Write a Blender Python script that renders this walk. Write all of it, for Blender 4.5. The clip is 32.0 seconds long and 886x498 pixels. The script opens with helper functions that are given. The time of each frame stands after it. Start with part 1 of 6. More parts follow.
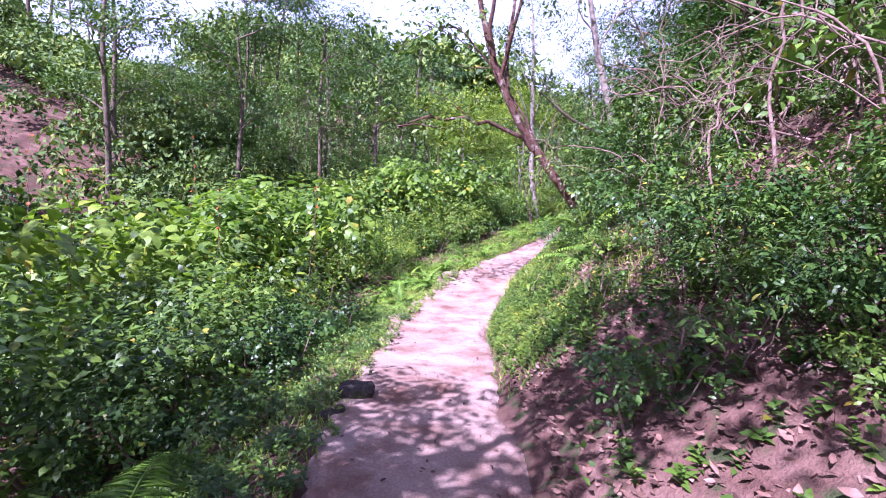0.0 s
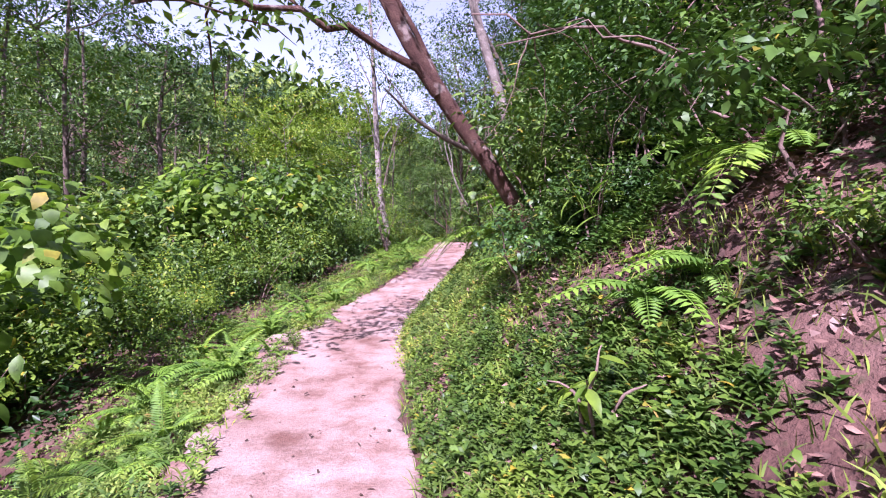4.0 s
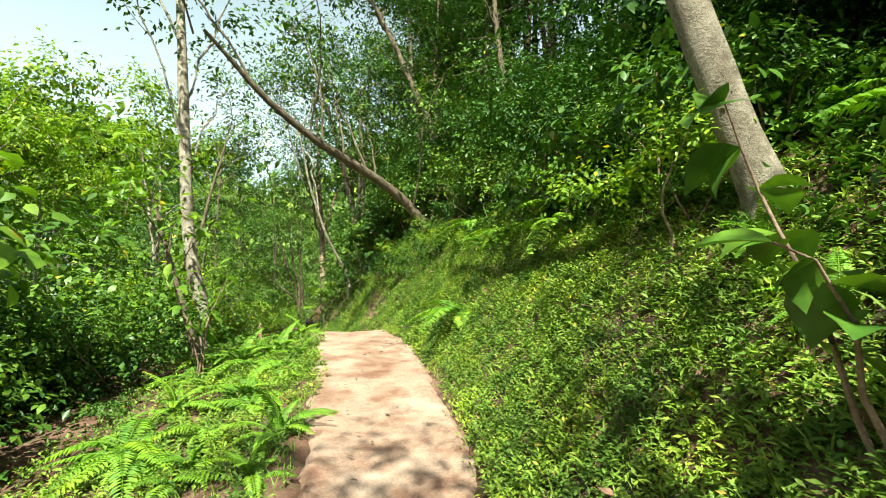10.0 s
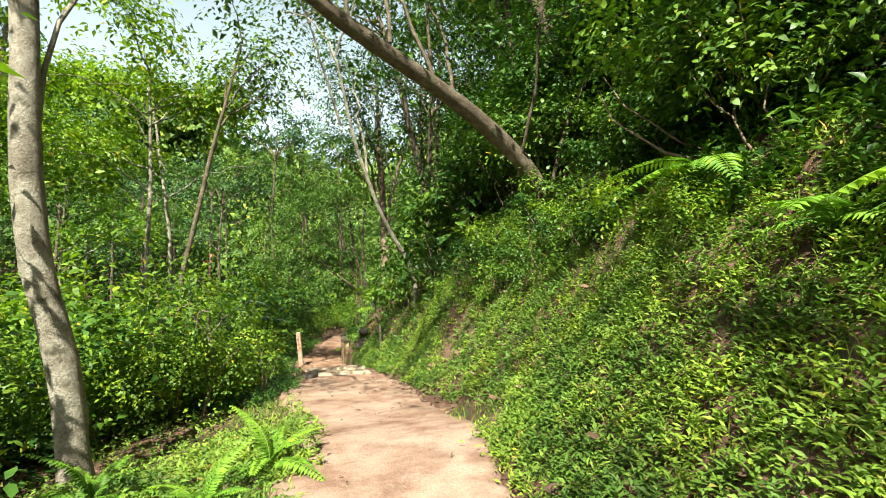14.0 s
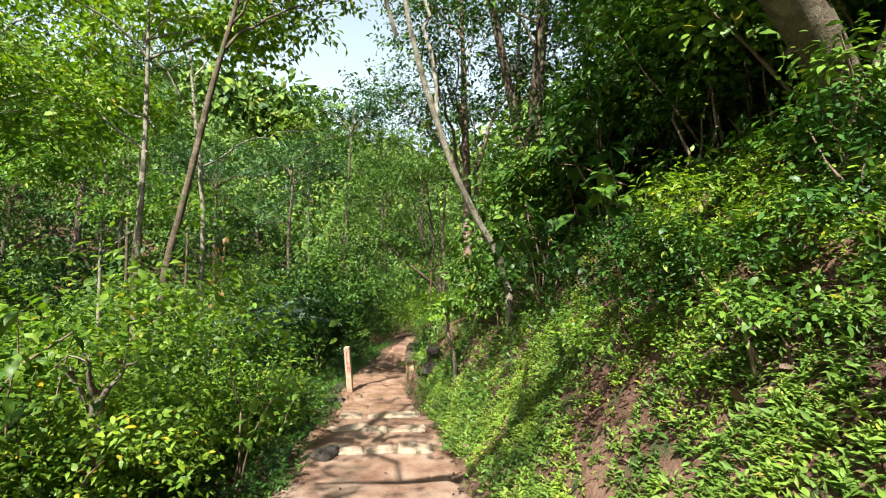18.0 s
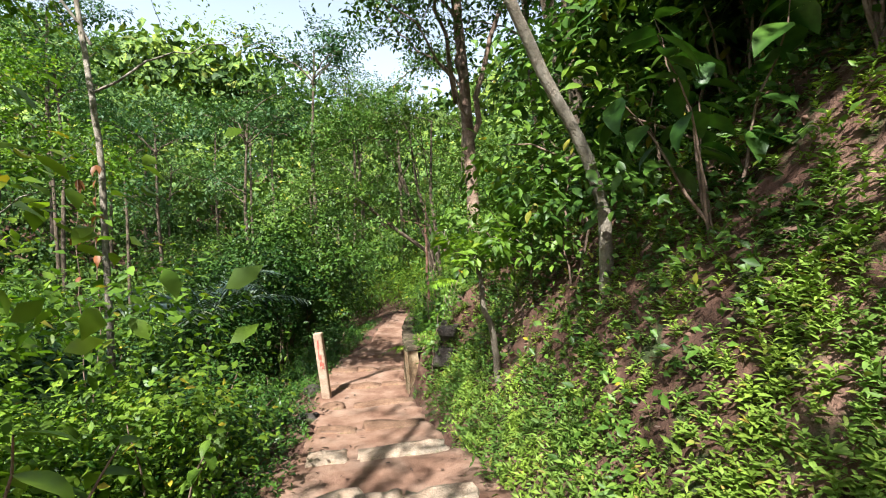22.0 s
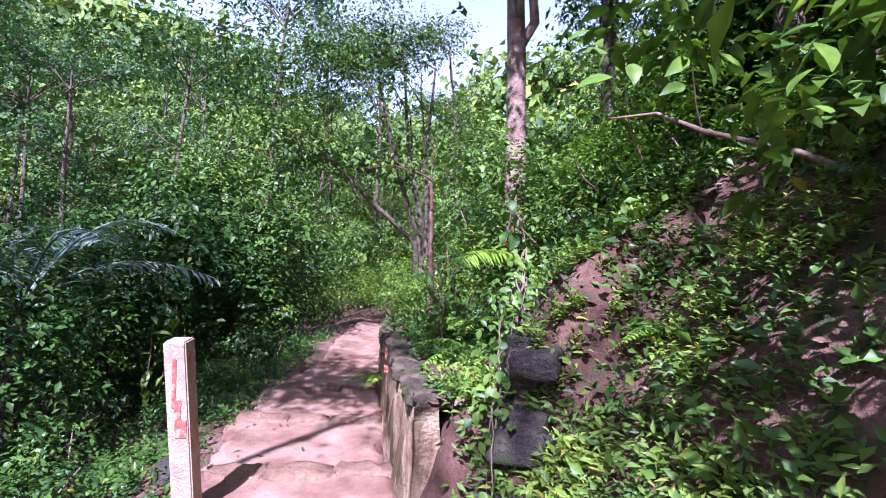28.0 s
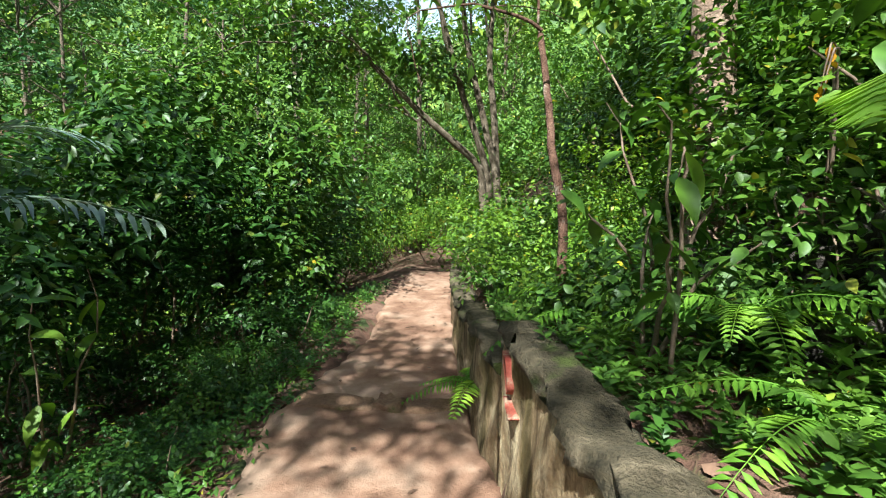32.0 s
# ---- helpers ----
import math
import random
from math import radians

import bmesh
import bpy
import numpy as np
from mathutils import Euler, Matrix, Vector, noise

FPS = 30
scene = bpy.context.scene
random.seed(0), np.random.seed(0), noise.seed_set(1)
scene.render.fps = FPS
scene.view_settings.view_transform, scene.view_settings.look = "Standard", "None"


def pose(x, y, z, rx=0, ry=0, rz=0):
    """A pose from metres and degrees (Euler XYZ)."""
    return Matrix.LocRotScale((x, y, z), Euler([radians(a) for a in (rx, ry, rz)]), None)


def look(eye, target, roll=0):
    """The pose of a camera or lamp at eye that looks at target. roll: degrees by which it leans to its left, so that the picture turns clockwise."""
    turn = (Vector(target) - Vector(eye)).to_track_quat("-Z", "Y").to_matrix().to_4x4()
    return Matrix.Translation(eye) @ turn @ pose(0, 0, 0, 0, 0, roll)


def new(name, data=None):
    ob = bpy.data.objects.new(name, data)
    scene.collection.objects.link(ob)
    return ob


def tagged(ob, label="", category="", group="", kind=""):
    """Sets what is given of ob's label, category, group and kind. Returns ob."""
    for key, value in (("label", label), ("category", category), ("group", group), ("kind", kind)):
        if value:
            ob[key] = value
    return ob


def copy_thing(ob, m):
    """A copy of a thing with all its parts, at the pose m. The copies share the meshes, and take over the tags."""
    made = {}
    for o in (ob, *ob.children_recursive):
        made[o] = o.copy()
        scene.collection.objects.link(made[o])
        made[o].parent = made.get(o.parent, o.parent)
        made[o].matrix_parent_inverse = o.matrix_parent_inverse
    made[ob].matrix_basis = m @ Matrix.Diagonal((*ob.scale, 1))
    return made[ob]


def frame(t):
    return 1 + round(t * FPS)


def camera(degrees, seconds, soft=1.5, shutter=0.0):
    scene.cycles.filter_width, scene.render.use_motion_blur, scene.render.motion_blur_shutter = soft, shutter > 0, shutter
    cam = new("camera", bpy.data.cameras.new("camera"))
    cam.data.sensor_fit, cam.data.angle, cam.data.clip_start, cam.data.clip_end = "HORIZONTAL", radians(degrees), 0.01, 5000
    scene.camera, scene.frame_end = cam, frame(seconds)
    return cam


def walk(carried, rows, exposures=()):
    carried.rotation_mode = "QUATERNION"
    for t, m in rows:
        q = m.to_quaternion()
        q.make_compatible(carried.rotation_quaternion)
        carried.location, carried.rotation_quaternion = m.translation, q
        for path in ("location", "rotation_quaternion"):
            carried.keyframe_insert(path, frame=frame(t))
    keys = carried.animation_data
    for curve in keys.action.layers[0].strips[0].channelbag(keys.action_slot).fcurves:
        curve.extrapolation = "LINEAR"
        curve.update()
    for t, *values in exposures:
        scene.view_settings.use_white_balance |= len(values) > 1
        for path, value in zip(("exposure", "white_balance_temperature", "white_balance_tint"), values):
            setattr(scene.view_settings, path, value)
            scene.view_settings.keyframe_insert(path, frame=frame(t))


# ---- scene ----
cam = camera(83.4, 32.0, soft=1.1)
METRES, EYE, TILT, LEAN, TURN = 33.0, 1.5, -6.5, -3.5, 0.0
ROWS = [
    (0.0, 0.0, 0.0, 0.0, 0.0, 0.0, 0.0),
    (0.5, -0.0018, 0.0214, -0.0012, -0.66, 1.38, 0.46),
    (1.0, -0.0062, 0.0382, -0.0053, -10.01, 0.7, 1.43),
    (1.5, -0.0066, 0.0577, -0.0045, -15.01, -1.56, 6.62),
    (2.0, -0.0079, 0.0741, -0.0022, -17.18, 1.23, 6.88),
    (2.5, -0.0082, 0.0903, -0.0012, -17.18, 0.83, 6.13),
    (3.0, -0.0043, 0.1145, -0.0065, -12.86, 7.98, 3.71),
    (3.5, -0.0002, 0.1344, -0.0013, -16.26, 3.2, 3.73),
    (5.5, 0.0002, 0.1999, 0.001, -24.77, 8.65, 4.62),
    (6.0, 0.0043, 0.2223, 0.0043, -27.67, 9.26, 4.86),
    (6.5, 0.009, 0.2457, 0.009, -29.27, 10.18, 5.82),
    (7.0, 0.0143, 0.2667, 0.0134, -31.78, 11.49, 7.27),
    (7.5, 0.0209, 0.289, 0.0177, -31.59, 12.18, 7.81),
    (8.0, 0.0249, 0.3097, 0.0215, -33.29, 10.95, 8.14),
    (8.5, 0.0336, 0.3305, 0.0253, -32.07, 10.88, 7.88),
    (9.0, 0.041, 0.351, 0.0286, -34.63, 10.17, 7.62),
    (9.5, 0.052, 0.3707, 0.0319, -36.14, 9.35, 7.96),
    (10.0, 0.0601, 0.391, 0.0357, -38.23, 8.79, 7.29),
    (10.5, 0.0712, 0.4089, 0.0388, -37.62, 8.29, 8.69),
    (11.0, 0.0837, 0.4275, 0.0421, -37.1, 8.72, 8.28),
    (11.5, 0.0958, 0.4457, 0.0458, -37.95, 8.38, 8.19),
    (12.0, 0.1091, 0.4629, 0.0502, -36.71, 9.4, 7.95),
    (12.5, 0.118, 0.4807, 0.0545, -36.17, 8.19, 7.39),
    (13.0, 0.129, 0.4972, 0.0587, -31.15, 8.92, 7.37),
    (13.5, 0.1367, 0.5145, 0.063, -30.15, 8.54, 6.84),
    (14.0, 0.1457, 0.5315, 0.0661, -29.39, 7.26, 6.59),
    (14.5, 0.1548, 0.5479, 0.0704, -26.59, 7.59, 6.32),
    (16.5, 0.1797, 0.5938, 0.0761, -26.22, 8.03, 5.69),
    (17.0, 0.1858, 0.6071, 0.078, -22.54, 8.6, 4.0),
    (17.5, 0.1893, 0.6211, 0.0798, -22.08, 7.47, 3.13),
    (18.0, 0.1955, 0.6359, 0.0818, -19.53, 6.82, 3.88),
    (18.5, 0.1967, 0.6469, 0.0789, -21.01, 7.24, 2.67),
    (19.0, 0.1976, 0.6595, 0.0769, -18.58, 4.35, 4.58),
    (19.5, 0.2024, 0.6738, 0.0785, -13.62, 5.3, 4.91),
    (20.0, 0.203, 0.6865, 0.0767, -15.75, 5.62, 5.1),
    (20.5, 0.206, 0.6988, 0.078, -16.52, 3.5, 6.23),
    (21.0, 0.2087, 0.7083, 0.0792, -17.85, 1.87, 6.06),
    (21.5, 0.2089, 0.7191, 0.0752, -23.6, 6.66, 6.7),
    (22.0, 0.2131, 0.7301, 0.0772, -22.13, 3.79, 7.26),
    (22.5, 0.2153, 0.7402, 0.0791, -19.91, 2.81, 6.12),
    (23.0, 0.2167, 0.7488, 0.0801, -20.86, 2.59, 6.33),
    (23.5, 0.2215, 0.7602, 0.0762, -18.15, 5.83, 5.33),
    (24.0, 0.2256, 0.7734, 0.0775, -21.87, 4.91, 4.57),
    (24.5, 0.2303, 0.7846, 0.0789, -23.58, 2.98, 5.8),
    (25.0, 0.2318, 0.7932, 0.0769, -23.6, 2.54, 4.33),
    (25.5, 0.2317, 0.8035, 0.0747, -23.06, 2.45, 4.49),
    (27.5, 0.2418, 0.8391, 0.073, -22.1, 1.33, 4.43),
    (28.0, 0.2414, 0.8489, 0.0683, -26.7, 5.52, 2.0),
    (28.5, 0.2445, 0.8621, 0.0693, -21.91, 5.08, 4.34),
    (29.0, 0.2469, 0.8745, 0.0715, -22.23, 2.21, 3.96),
    (29.5, 0.2487, 0.8837, 0.0728, -22.94, 0.88, 4.01),
    (30.0, 0.2534, 0.8948, 0.069, -21.24, 3.92, 4.15),
    (30.5, 0.256, 0.9045, 0.0709, -22.44, 2.28, 3.98),
    (31.0, 0.2581, 0.9118, 0.0721, -21.14, 0.82, 4.83),
    (31.5, 0.2602, 0.9182, 0.0724, -20.32, 0.57, 5.38),
    (32.0, 0.2607, 0.9266, 0.0704, -21.87, -1.2, 4.26),
]
walk(cam, [(t, pose(0, 0, EYE, TILT, LEAN, TURN) @ pose(METRES * x, METRES * y, METRES * z, 90 + pitch, roll, yaw)) for t, x, y, z, yaw, pitch, roll in ROWS],
     [(0, 1.74, 5000, 56), (2, 1.5, 5000, 62), (3.4, 1.38, 5100, 60), (5.6, 1.5, 5700, 22), (8, 1.6, 6500, -8), (10, 1.64, 6450, -11), (14, 1.56, 6400, -4), (17, 1.5, 6300, -2), (20, 1.6, 5900, 6), (22.5, 1.52, 5900, 7), (25, 1.5, 5900, 8), (27.5, 1.76, 4900, 42), (29.3, 1.92, 4850, 44), (30.8, 1.86, 5500, 4), (32, 1.8, 5600, -4)])

# ---- world, sun ----
SUN_AZ, SUN_EL = radians(-139), radians(50)   # azimuth clockwise from +y
world = bpy.data.worlds.new("sky")
scene.world = world
world.use_nodes = True
wn = world.node_tree.nodes
sky = wn.new("ShaderNodeTexSky")
sky.sky_type = "NISHITA"
sky.sun_disc = False
sky.sun_elevation, sky.sun_rotation = SUN_EL, SUN_AZ
sky.dust_density, sky.air_density = 4.0, 1.0
# bright haze, thick at the horizon and thinning towards the zenith, all the way round
wl = world.node_tree.links
where = wn.new("ShaderNodeTexCoord")
split = wn.new("ShaderNodeSeparateXYZ")
wl.new(where.outputs["Generated"], split.inputs[0])
thick = wn.new("ShaderNodeMapRange")
for k, v in ((1, 0.28), (2, 0.8), (3, 8.5), (4, 0.15)):
    thick.inputs[k].default_value = v
wl.new(split.outputs[2], thick.inputs[0])
haze = wn.new("ShaderNodeMix")
haze.data_type, haze.blend_type = "RGBA", "ADD"
haze.inputs[0].default_value = 1.0
tint = wn.new("ShaderNodeVectorMath")
tint.operation = "SCALE"
tint.inputs[0].default_value = (0.93, 0.98, 1.0)
wl.new(thick.outputs[0], tint.inputs["Scale"])
wl.new(sky.outputs[0], haze.inputs[6])
wl.new(tint.outputs[0], haze.inputs[7])
wl.new(haze.outputs[2], wn["Background"].inputs[0])
wn["Background"].inputs[1].default_value = 0.041
sun_data = bpy.data.lights.new("sun", "SUN")
sun_data.energy, sun_data.angle, sun_data.color = 5.0, radians(0.55), (1.0, 0.93, 0.80)
sun = new("sun", sun_data)
to_sun = Vector((math.sin(SUN_AZ) * math.cos(SUN_EL), math.cos(SUN_AZ) * math.cos(SUN_EL), math.sin(SUN_EL)))
sun.matrix_world = look(to_sun * 100, (0, 0, 0))


# ---- materials ----
def material(name):
    m = bpy.data.materials.new(name)
    m.use_nodes = True
    nt = m.node_tree
    return m, nt, nt.nodes["Principled BSDF"], nt.nodes["Material Output"]


def node(nt, kind, **values):
    n = nt.nodes.new(kind)
    for k, v in values.items():
        n.inputs[k.replace("_", " ")].default_value = v
    return n


def ramp(nt, source, stops):
    r = nt.nodes.new("ShaderNodeValToRGB")
    els = r.color_ramp.elements
    while len(els) < len(stops):
        els.new(0.5)
    for e, (at, col) in zip(els, stops):
        e.position, e.color = at, (*col, 1)
    nt.links.new(source, r.inputs[0])
    return r


def blend(nt, fac, a, b, how="MIX"):
    n = nt.nodes.new("ShaderNodeMix")
    n.data_type, n.blend_type = "RGBA", how
    for sock, v in ((n.inputs[0], fac), (n.inputs[6], a), (n.inputs[7], b)):
        if isinstance(v, (int, float)):
            sock.default_value = v
        elif isinstance(v, tuple):
            sock.default_value = (*v, 1)
        else:
            nt.links.new(v, sock)
    return n.outputs[2]


def foliage_material(name, dark, light, odd, rough=0.42, through_light=0.30, odd_share=0.03, patches=0.0):
    """Leaf: tone by leaf and by plant, a few yellowed ones, sun and shade mottling in the colour, light shining
    through.
    """
    m, nt, bs, out = material(name)
    geo, info = nt.nodes.new("ShaderNodeNewGeometry"), nt.nodes.new("ShaderNodeObjectInfo")
    tone = ramp(nt, geo.outputs["Random Per Island"], [(0.0, tuple(a * 0.55 + b * 0.45 for a, b in zip(dark, light))), (0.7, light), (1 - odd_share, light), (1.0, odd)])
    plant = ramp(nt, info.outputs["Random"], [(0.0, (0.72, 0.8, 0.75)), (0.5, (1, 1, 1)), (1.0, (1.25, 1.12, 0.85))])
    col = blend(nt, 1.0, tone.outputs[0], plant.outputs[0], "MULTIPLY")
    co = nt.nodes.new("ShaderNodeTexCoord")
    nz = node(nt, "ShaderNodeTexNoise", Scale=22.0, Detail=2.0)
    nt.links.new(co.outputs["Object"], nz.inputs["Vector"])
    spots = ramp(nt, nz.outputs[0], [(0.3, (0.75, 0.75, 0.7)), (0.7, (1.1, 1.1, 1.0))])
    col = blend(nt, 1.0, col, spots.outputs[0], "MULTIPLY")
    # sunlit and shaded sides of the foliage, put into the colour as noise
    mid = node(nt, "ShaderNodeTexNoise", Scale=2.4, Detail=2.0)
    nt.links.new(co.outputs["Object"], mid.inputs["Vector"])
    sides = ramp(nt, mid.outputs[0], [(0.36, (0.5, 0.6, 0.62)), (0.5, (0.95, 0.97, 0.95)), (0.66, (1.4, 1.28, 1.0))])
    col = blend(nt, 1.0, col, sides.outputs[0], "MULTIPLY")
    # wide dark and light masses of a thicket, likewise coloured in
    if patches:
        big = node(nt, "ShaderNodeTexNoise", Scale=patches, Detail=3.0)
        nt.links.new(co.outputs["Object"], big.inputs["Vector"])
        kinds = ramp(nt, big.outputs[0], [(0.36, (0.42, 0.52, 0.55)), (0.5, (0.9, 0.95, 0.9)), (0.66, (1.5, 1.3, 0.95))])
        col = blend(nt, 1.0, col, kinds.outputs[0], "MULTIPLY")
    nt.links.new(col, bs.inputs["Base Color"])
    bs.inputs["Roughness"].default_value = rough + 0.1
    bs.inputs["Specular IOR Level"].default_value = 0.32
    tr = nt.nodes.new("ShaderNodeBsdfTranslucent")
    warm = blend(nt, 1.0, col, (1.5, 1.7, 0.55), "MULTIPLY")
    nt.links.new(warm, tr.inputs[0])
    mx = nt.nodes.new("ShaderNodeMixShader")
    mx.inputs[0].default_value = through_light * 0.45
    nt.links.new(bs.outputs[0], mx.inputs[1])
    nt.links.new(tr.outputs[0], mx.inputs[2])
    nt.links.new(mx.outputs[0], out.inputs[0])
    return m


def rough_material(name, stops, scale, fine=60.0, bump=0.4, rough=0.9, patch=None, per_island=0.0):
    """Earth, bark, stone: two scales of noise, relief, optional blotches of another colour."""
    m, nt, bs, out = material(name)
    co = nt.nodes.new("ShaderNodeTexCoord")
    big = node(nt, "ShaderNodeTexNoise", Scale=scale, Detail=8.0, Roughness=0.65)
    nt.links.new(co.outputs["Object"], big.inputs["Vector"])
    col = ramp(nt, big.outputs[0], stops).outputs[0]
    small = node(nt, "ShaderNodeTexNoise", Scale=fine, Detail=4.0, Roughness=0.7)
    nt.links.new(co.outputs["Object"], small.inputs["Vector"])
    speck = ramp(nt, small.outputs[0], [(0.3, (0.68, 0.68, 0.68)), (0.7, (1.18, 1.16, 1.14))])
    col = blend(nt, 1.0, col, speck.outputs[0], "MULTIPLY")
    if patch:
        pn = node(nt, "ShaderNodeTexNoise", Scale=patch[1], Detail=5.0, Roughness=0.6)
        nt.links.new(co.outputs["Object"], pn.inputs["Vector"])
        mask = ramp(nt, pn.outputs[0], [(patch[2], (0, 0, 0)), (patch[2] + 0.09, (1, 1, 1))])
        col = blend(nt, mask.outputs[0], col, patch[0])
    if per_island:
        geo = nt.nodes.new("ShaderNodeNewGeometry")
        info = nt.nodes.new("ShaderNodeObjectInfo")
        add = nt.nodes.new("ShaderNodeMath")
        add.operation = "ADD"
        nt.links.new(geo.outputs["Random Per Island"], add.inputs[0])
        nt.links.new(info.outputs["Random"], add.inputs[1])
        half = nt.nodes.new("ShaderNodeMath")
        half.operation = "MULTIPLY"
        half.inputs[1].default_value = 0.5
        nt.links.new(add.outputs[0], half.inputs[0])
        v = ramp(nt, half.outputs[0], [(0.15, (1 - per_island,) * 3), (0.85, (1 + per_island,) * 3)])
        col = blend(nt, 1.0, col, v.outputs[0], "MULTIPLY")
    nt.links.new(col, bs.inputs["Base Color"])
    bs.inputs["Roughness"].default_value = rough
    bs.inputs["Specular IOR Level"].default_value = 0.25
    bm1 = node(nt, "ShaderNodeBump", Strength=bump, Distance=0.03)
    hsum = nt.nodes.new("ShaderNodeMath")
    hsum.operation = "ADD"
    nt.links.new(big.outputs[0], hsum.inputs[0])
    nt.links.new(small.outputs[0], hsum.inputs[1])
    nt.links.new(hsum.outputs[0], bm1.inputs["Height"])
    nt.links.new(bm1.outputs[0], bs.inputs["Normal"])
    return m


M_PATH = rough_material("trodden_clay", [(0.3, (0.24, 0.145, 0.11)), (0.5, (0.34, 0.235, 0.19)), (0.7, (0.43, 0.32, 0.27))], 1.3, 55, 0.45, 0.92)
nt = M_PATH.node_tree
bs = nt.nodes["Principled BSDF"]
was = bs.inputs["Base Color"].links[0].from_socket
co = nt.nodes.new("ShaderNodeTexCoord")
sep = nt.nodes.new("ShaderNodeSeparateXYZ")
nt.links.new(co.outputs["Object"], sep.inputs[0])
# from y 17 to 29: browner clay, with tree shade also put into its colour
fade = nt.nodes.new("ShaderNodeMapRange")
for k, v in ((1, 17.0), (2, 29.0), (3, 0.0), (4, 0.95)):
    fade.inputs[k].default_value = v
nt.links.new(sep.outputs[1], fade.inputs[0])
clay_shade_noise = node(nt, "ShaderNodeTexNoise", Scale=2.6, Detail=7.0, Roughness=0.65)
nt.links.new(co.outputs["Object"], clay_shade_noise.inputs["Vector"])
# later stretch: mottled brown clay, darkened to stand in for shade
dark = ramp(nt, clay_shade_noise.outputs[0], [(0.34, (0.13, 0.066, 0.043)), (0.48, (0.215, 0.12, 0.082)), (0.66, (0.32, 0.21, 0.155))])
spots = ramp(nt, clay_shade_noise.outputs[0], [(0.36, (0.72, 0.62, 0.58)), (0.52, (1, 1, 1))])
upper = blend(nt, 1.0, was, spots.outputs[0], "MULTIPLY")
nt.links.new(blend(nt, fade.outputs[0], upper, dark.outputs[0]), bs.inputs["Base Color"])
M_SOIL = rough_material("red_soil", [(0.3, (0.05, 0.027, 0.019)), (0.5, (0.125, 0.066, 0.048)), (0.7, (0.25, 0.15, 0.115))], 1.6, 40, 0.8, 0.95, ((0.045, 0.06, 0.02), 5.0, 0.54))
M_STEP = rough_material("step_concrete", [(0.3, (0.30, 0.20, 0.14)), (0.55, (0.46, 0.36, 0.28)), (0.75, (0.58, 0.50, 0.42))], 5, 80, 0.5, 0.9, ((0.13, 0.15, 0.06), 3.0, 0.58))
M_WALL = rough_material("old_render", [(0.3, (0.16, 0.10, 0.065)), (0.48, (0.38, 0.28, 0.18)), (0.6, (0.52, 0.43, 0.31)), (0.74, (0.66, 0.58, 0.46))], 3.2, 45, 0.9, 0.9, ((0.12, 0.09, 0.04), 2.2, 0.50))
nt = M_WALL.node_tree
bs = nt.nodes["Principled BSDF"]
was = bs.inputs["Base Color"].links[0].from_socket
co, tall_map = nt.nodes.new("ShaderNodeTexCoord"), nt.nodes.new("ShaderNodeMapping")
tall_map.inputs["Scale"].default_value = (7.0, 7.0, 1.1)
nt.links.new(co.outputs["Object"], tall_map.inputs[0])
streak = node(nt, "ShaderNodeTexNoise", Scale=1.0, Detail=6.0, Roughness=0.7)
nt.links.new(tall_map.outputs[0], streak.inputs["Vector"])
runs = ramp(nt, streak.outputs[0], [(0.36, (0.30, 0.25, 0.2)), (0.5, (0.9, 0.86, 0.8)), (0.66, (1.25, 1.2, 1.1))])
nt.links.new(blend(nt, 1.0, was, runs.outputs[0], "MULTIPLY"), bs.inputs["Base Color"])
M_MOSS = rough_material("mossy_coping", [(0.3, (0.035, 0.028, 0.018)), (0.5, (0.10, 0.078, 0.05)), (0.72, (0.26, 0.20, 0.14))], 7, 70, 0.9, 0.95, ((0.07, 0.085, 0.02), 4.0, 0.54))
M_STEP_CLAY = rough_material("clay_step", [(0.3, (0.13, 0.07, 0.045)), (0.55, (0.25, 0.15, 0.10)), (0.75, (0.36, 0.25, 0.18))], 5, 60, 0.6, 0.92, ((0.10, 0.10, 0.035), 3.0, 0.58))
M_STONE = rough_material("rubble_stone", [(0.3, (0.03, 0.025, 0.022)), (0.55, (0.08, 0.066, 0.06)), (0.75, (0.18, 0.15, 0.135))], 6, 50, 1.0, 0.88, ((0.045, 0.055, 0.02), 4.0, 0.54), 0.35)
M_BARK_RED = rough_material("red_bark", [(0.3, (0.06, 0.028, 0.02)), (0.55, (0.13, 0.068, 0.048)), (0.75, (0.22, 0.135, 0.10))], 7, 60, 0.8, 0.85, ((0.31, 0.245, 0.20), 4.5, 0.57))
M_BARK_PALE = rough_material("pale_bark", [(0.3, (0.13, 0.105, 0.08)), (0.5, (0.29, 0.25, 0.205)), (0.75, (0.46, 0.42, 0.365))], 6, 55, 0.7, 0.85, ((0.10, 0.085, 0.06), 4.5, 0.58))
M_BARK_PEEL = rough_material("peeling_bark", [(0.3, (0.14, 0.085, 0.062)), (0.5, (0.28, 0.19, 0.145)), (0.75, (0.44, 0.34, 0.28))], 5, 55, 0.8, 0.85, ((0.09, 0.055, 0.04), 4.0, 0.58))
M_BARK_GREY = rough_material("grey_bark", [(0.3, (0.10, 0.08, 0.062)), (0.5, (0.20, 0.168, 0.135)), (0.75, (0.34, 0.30, 0.255))], 6, 55, 0.6, 0.85, ((0.42, 0.38, 0.33), 5.0, 0.63))
M_BARK = rough_material("brown_bark", [(0.3, (0.07, 0.05, 0.035)), (0.55, (0.15, 0.115, 0.085)), (0.75, (0.28, 0.23, 0.18))], 8, 60, 0.7, 0.9, ((0.09, 0.11, 0.05), 3.0, 0.62))
M_TWIG = rough_material("dry_twig", [(0.3, (0.12, 0.075, 0.055)), (0.6, (0.26, 0.185, 0.145)), (0.8, (0.38, 0.30, 0.25))], 9, 60, 0.3, 0.9)
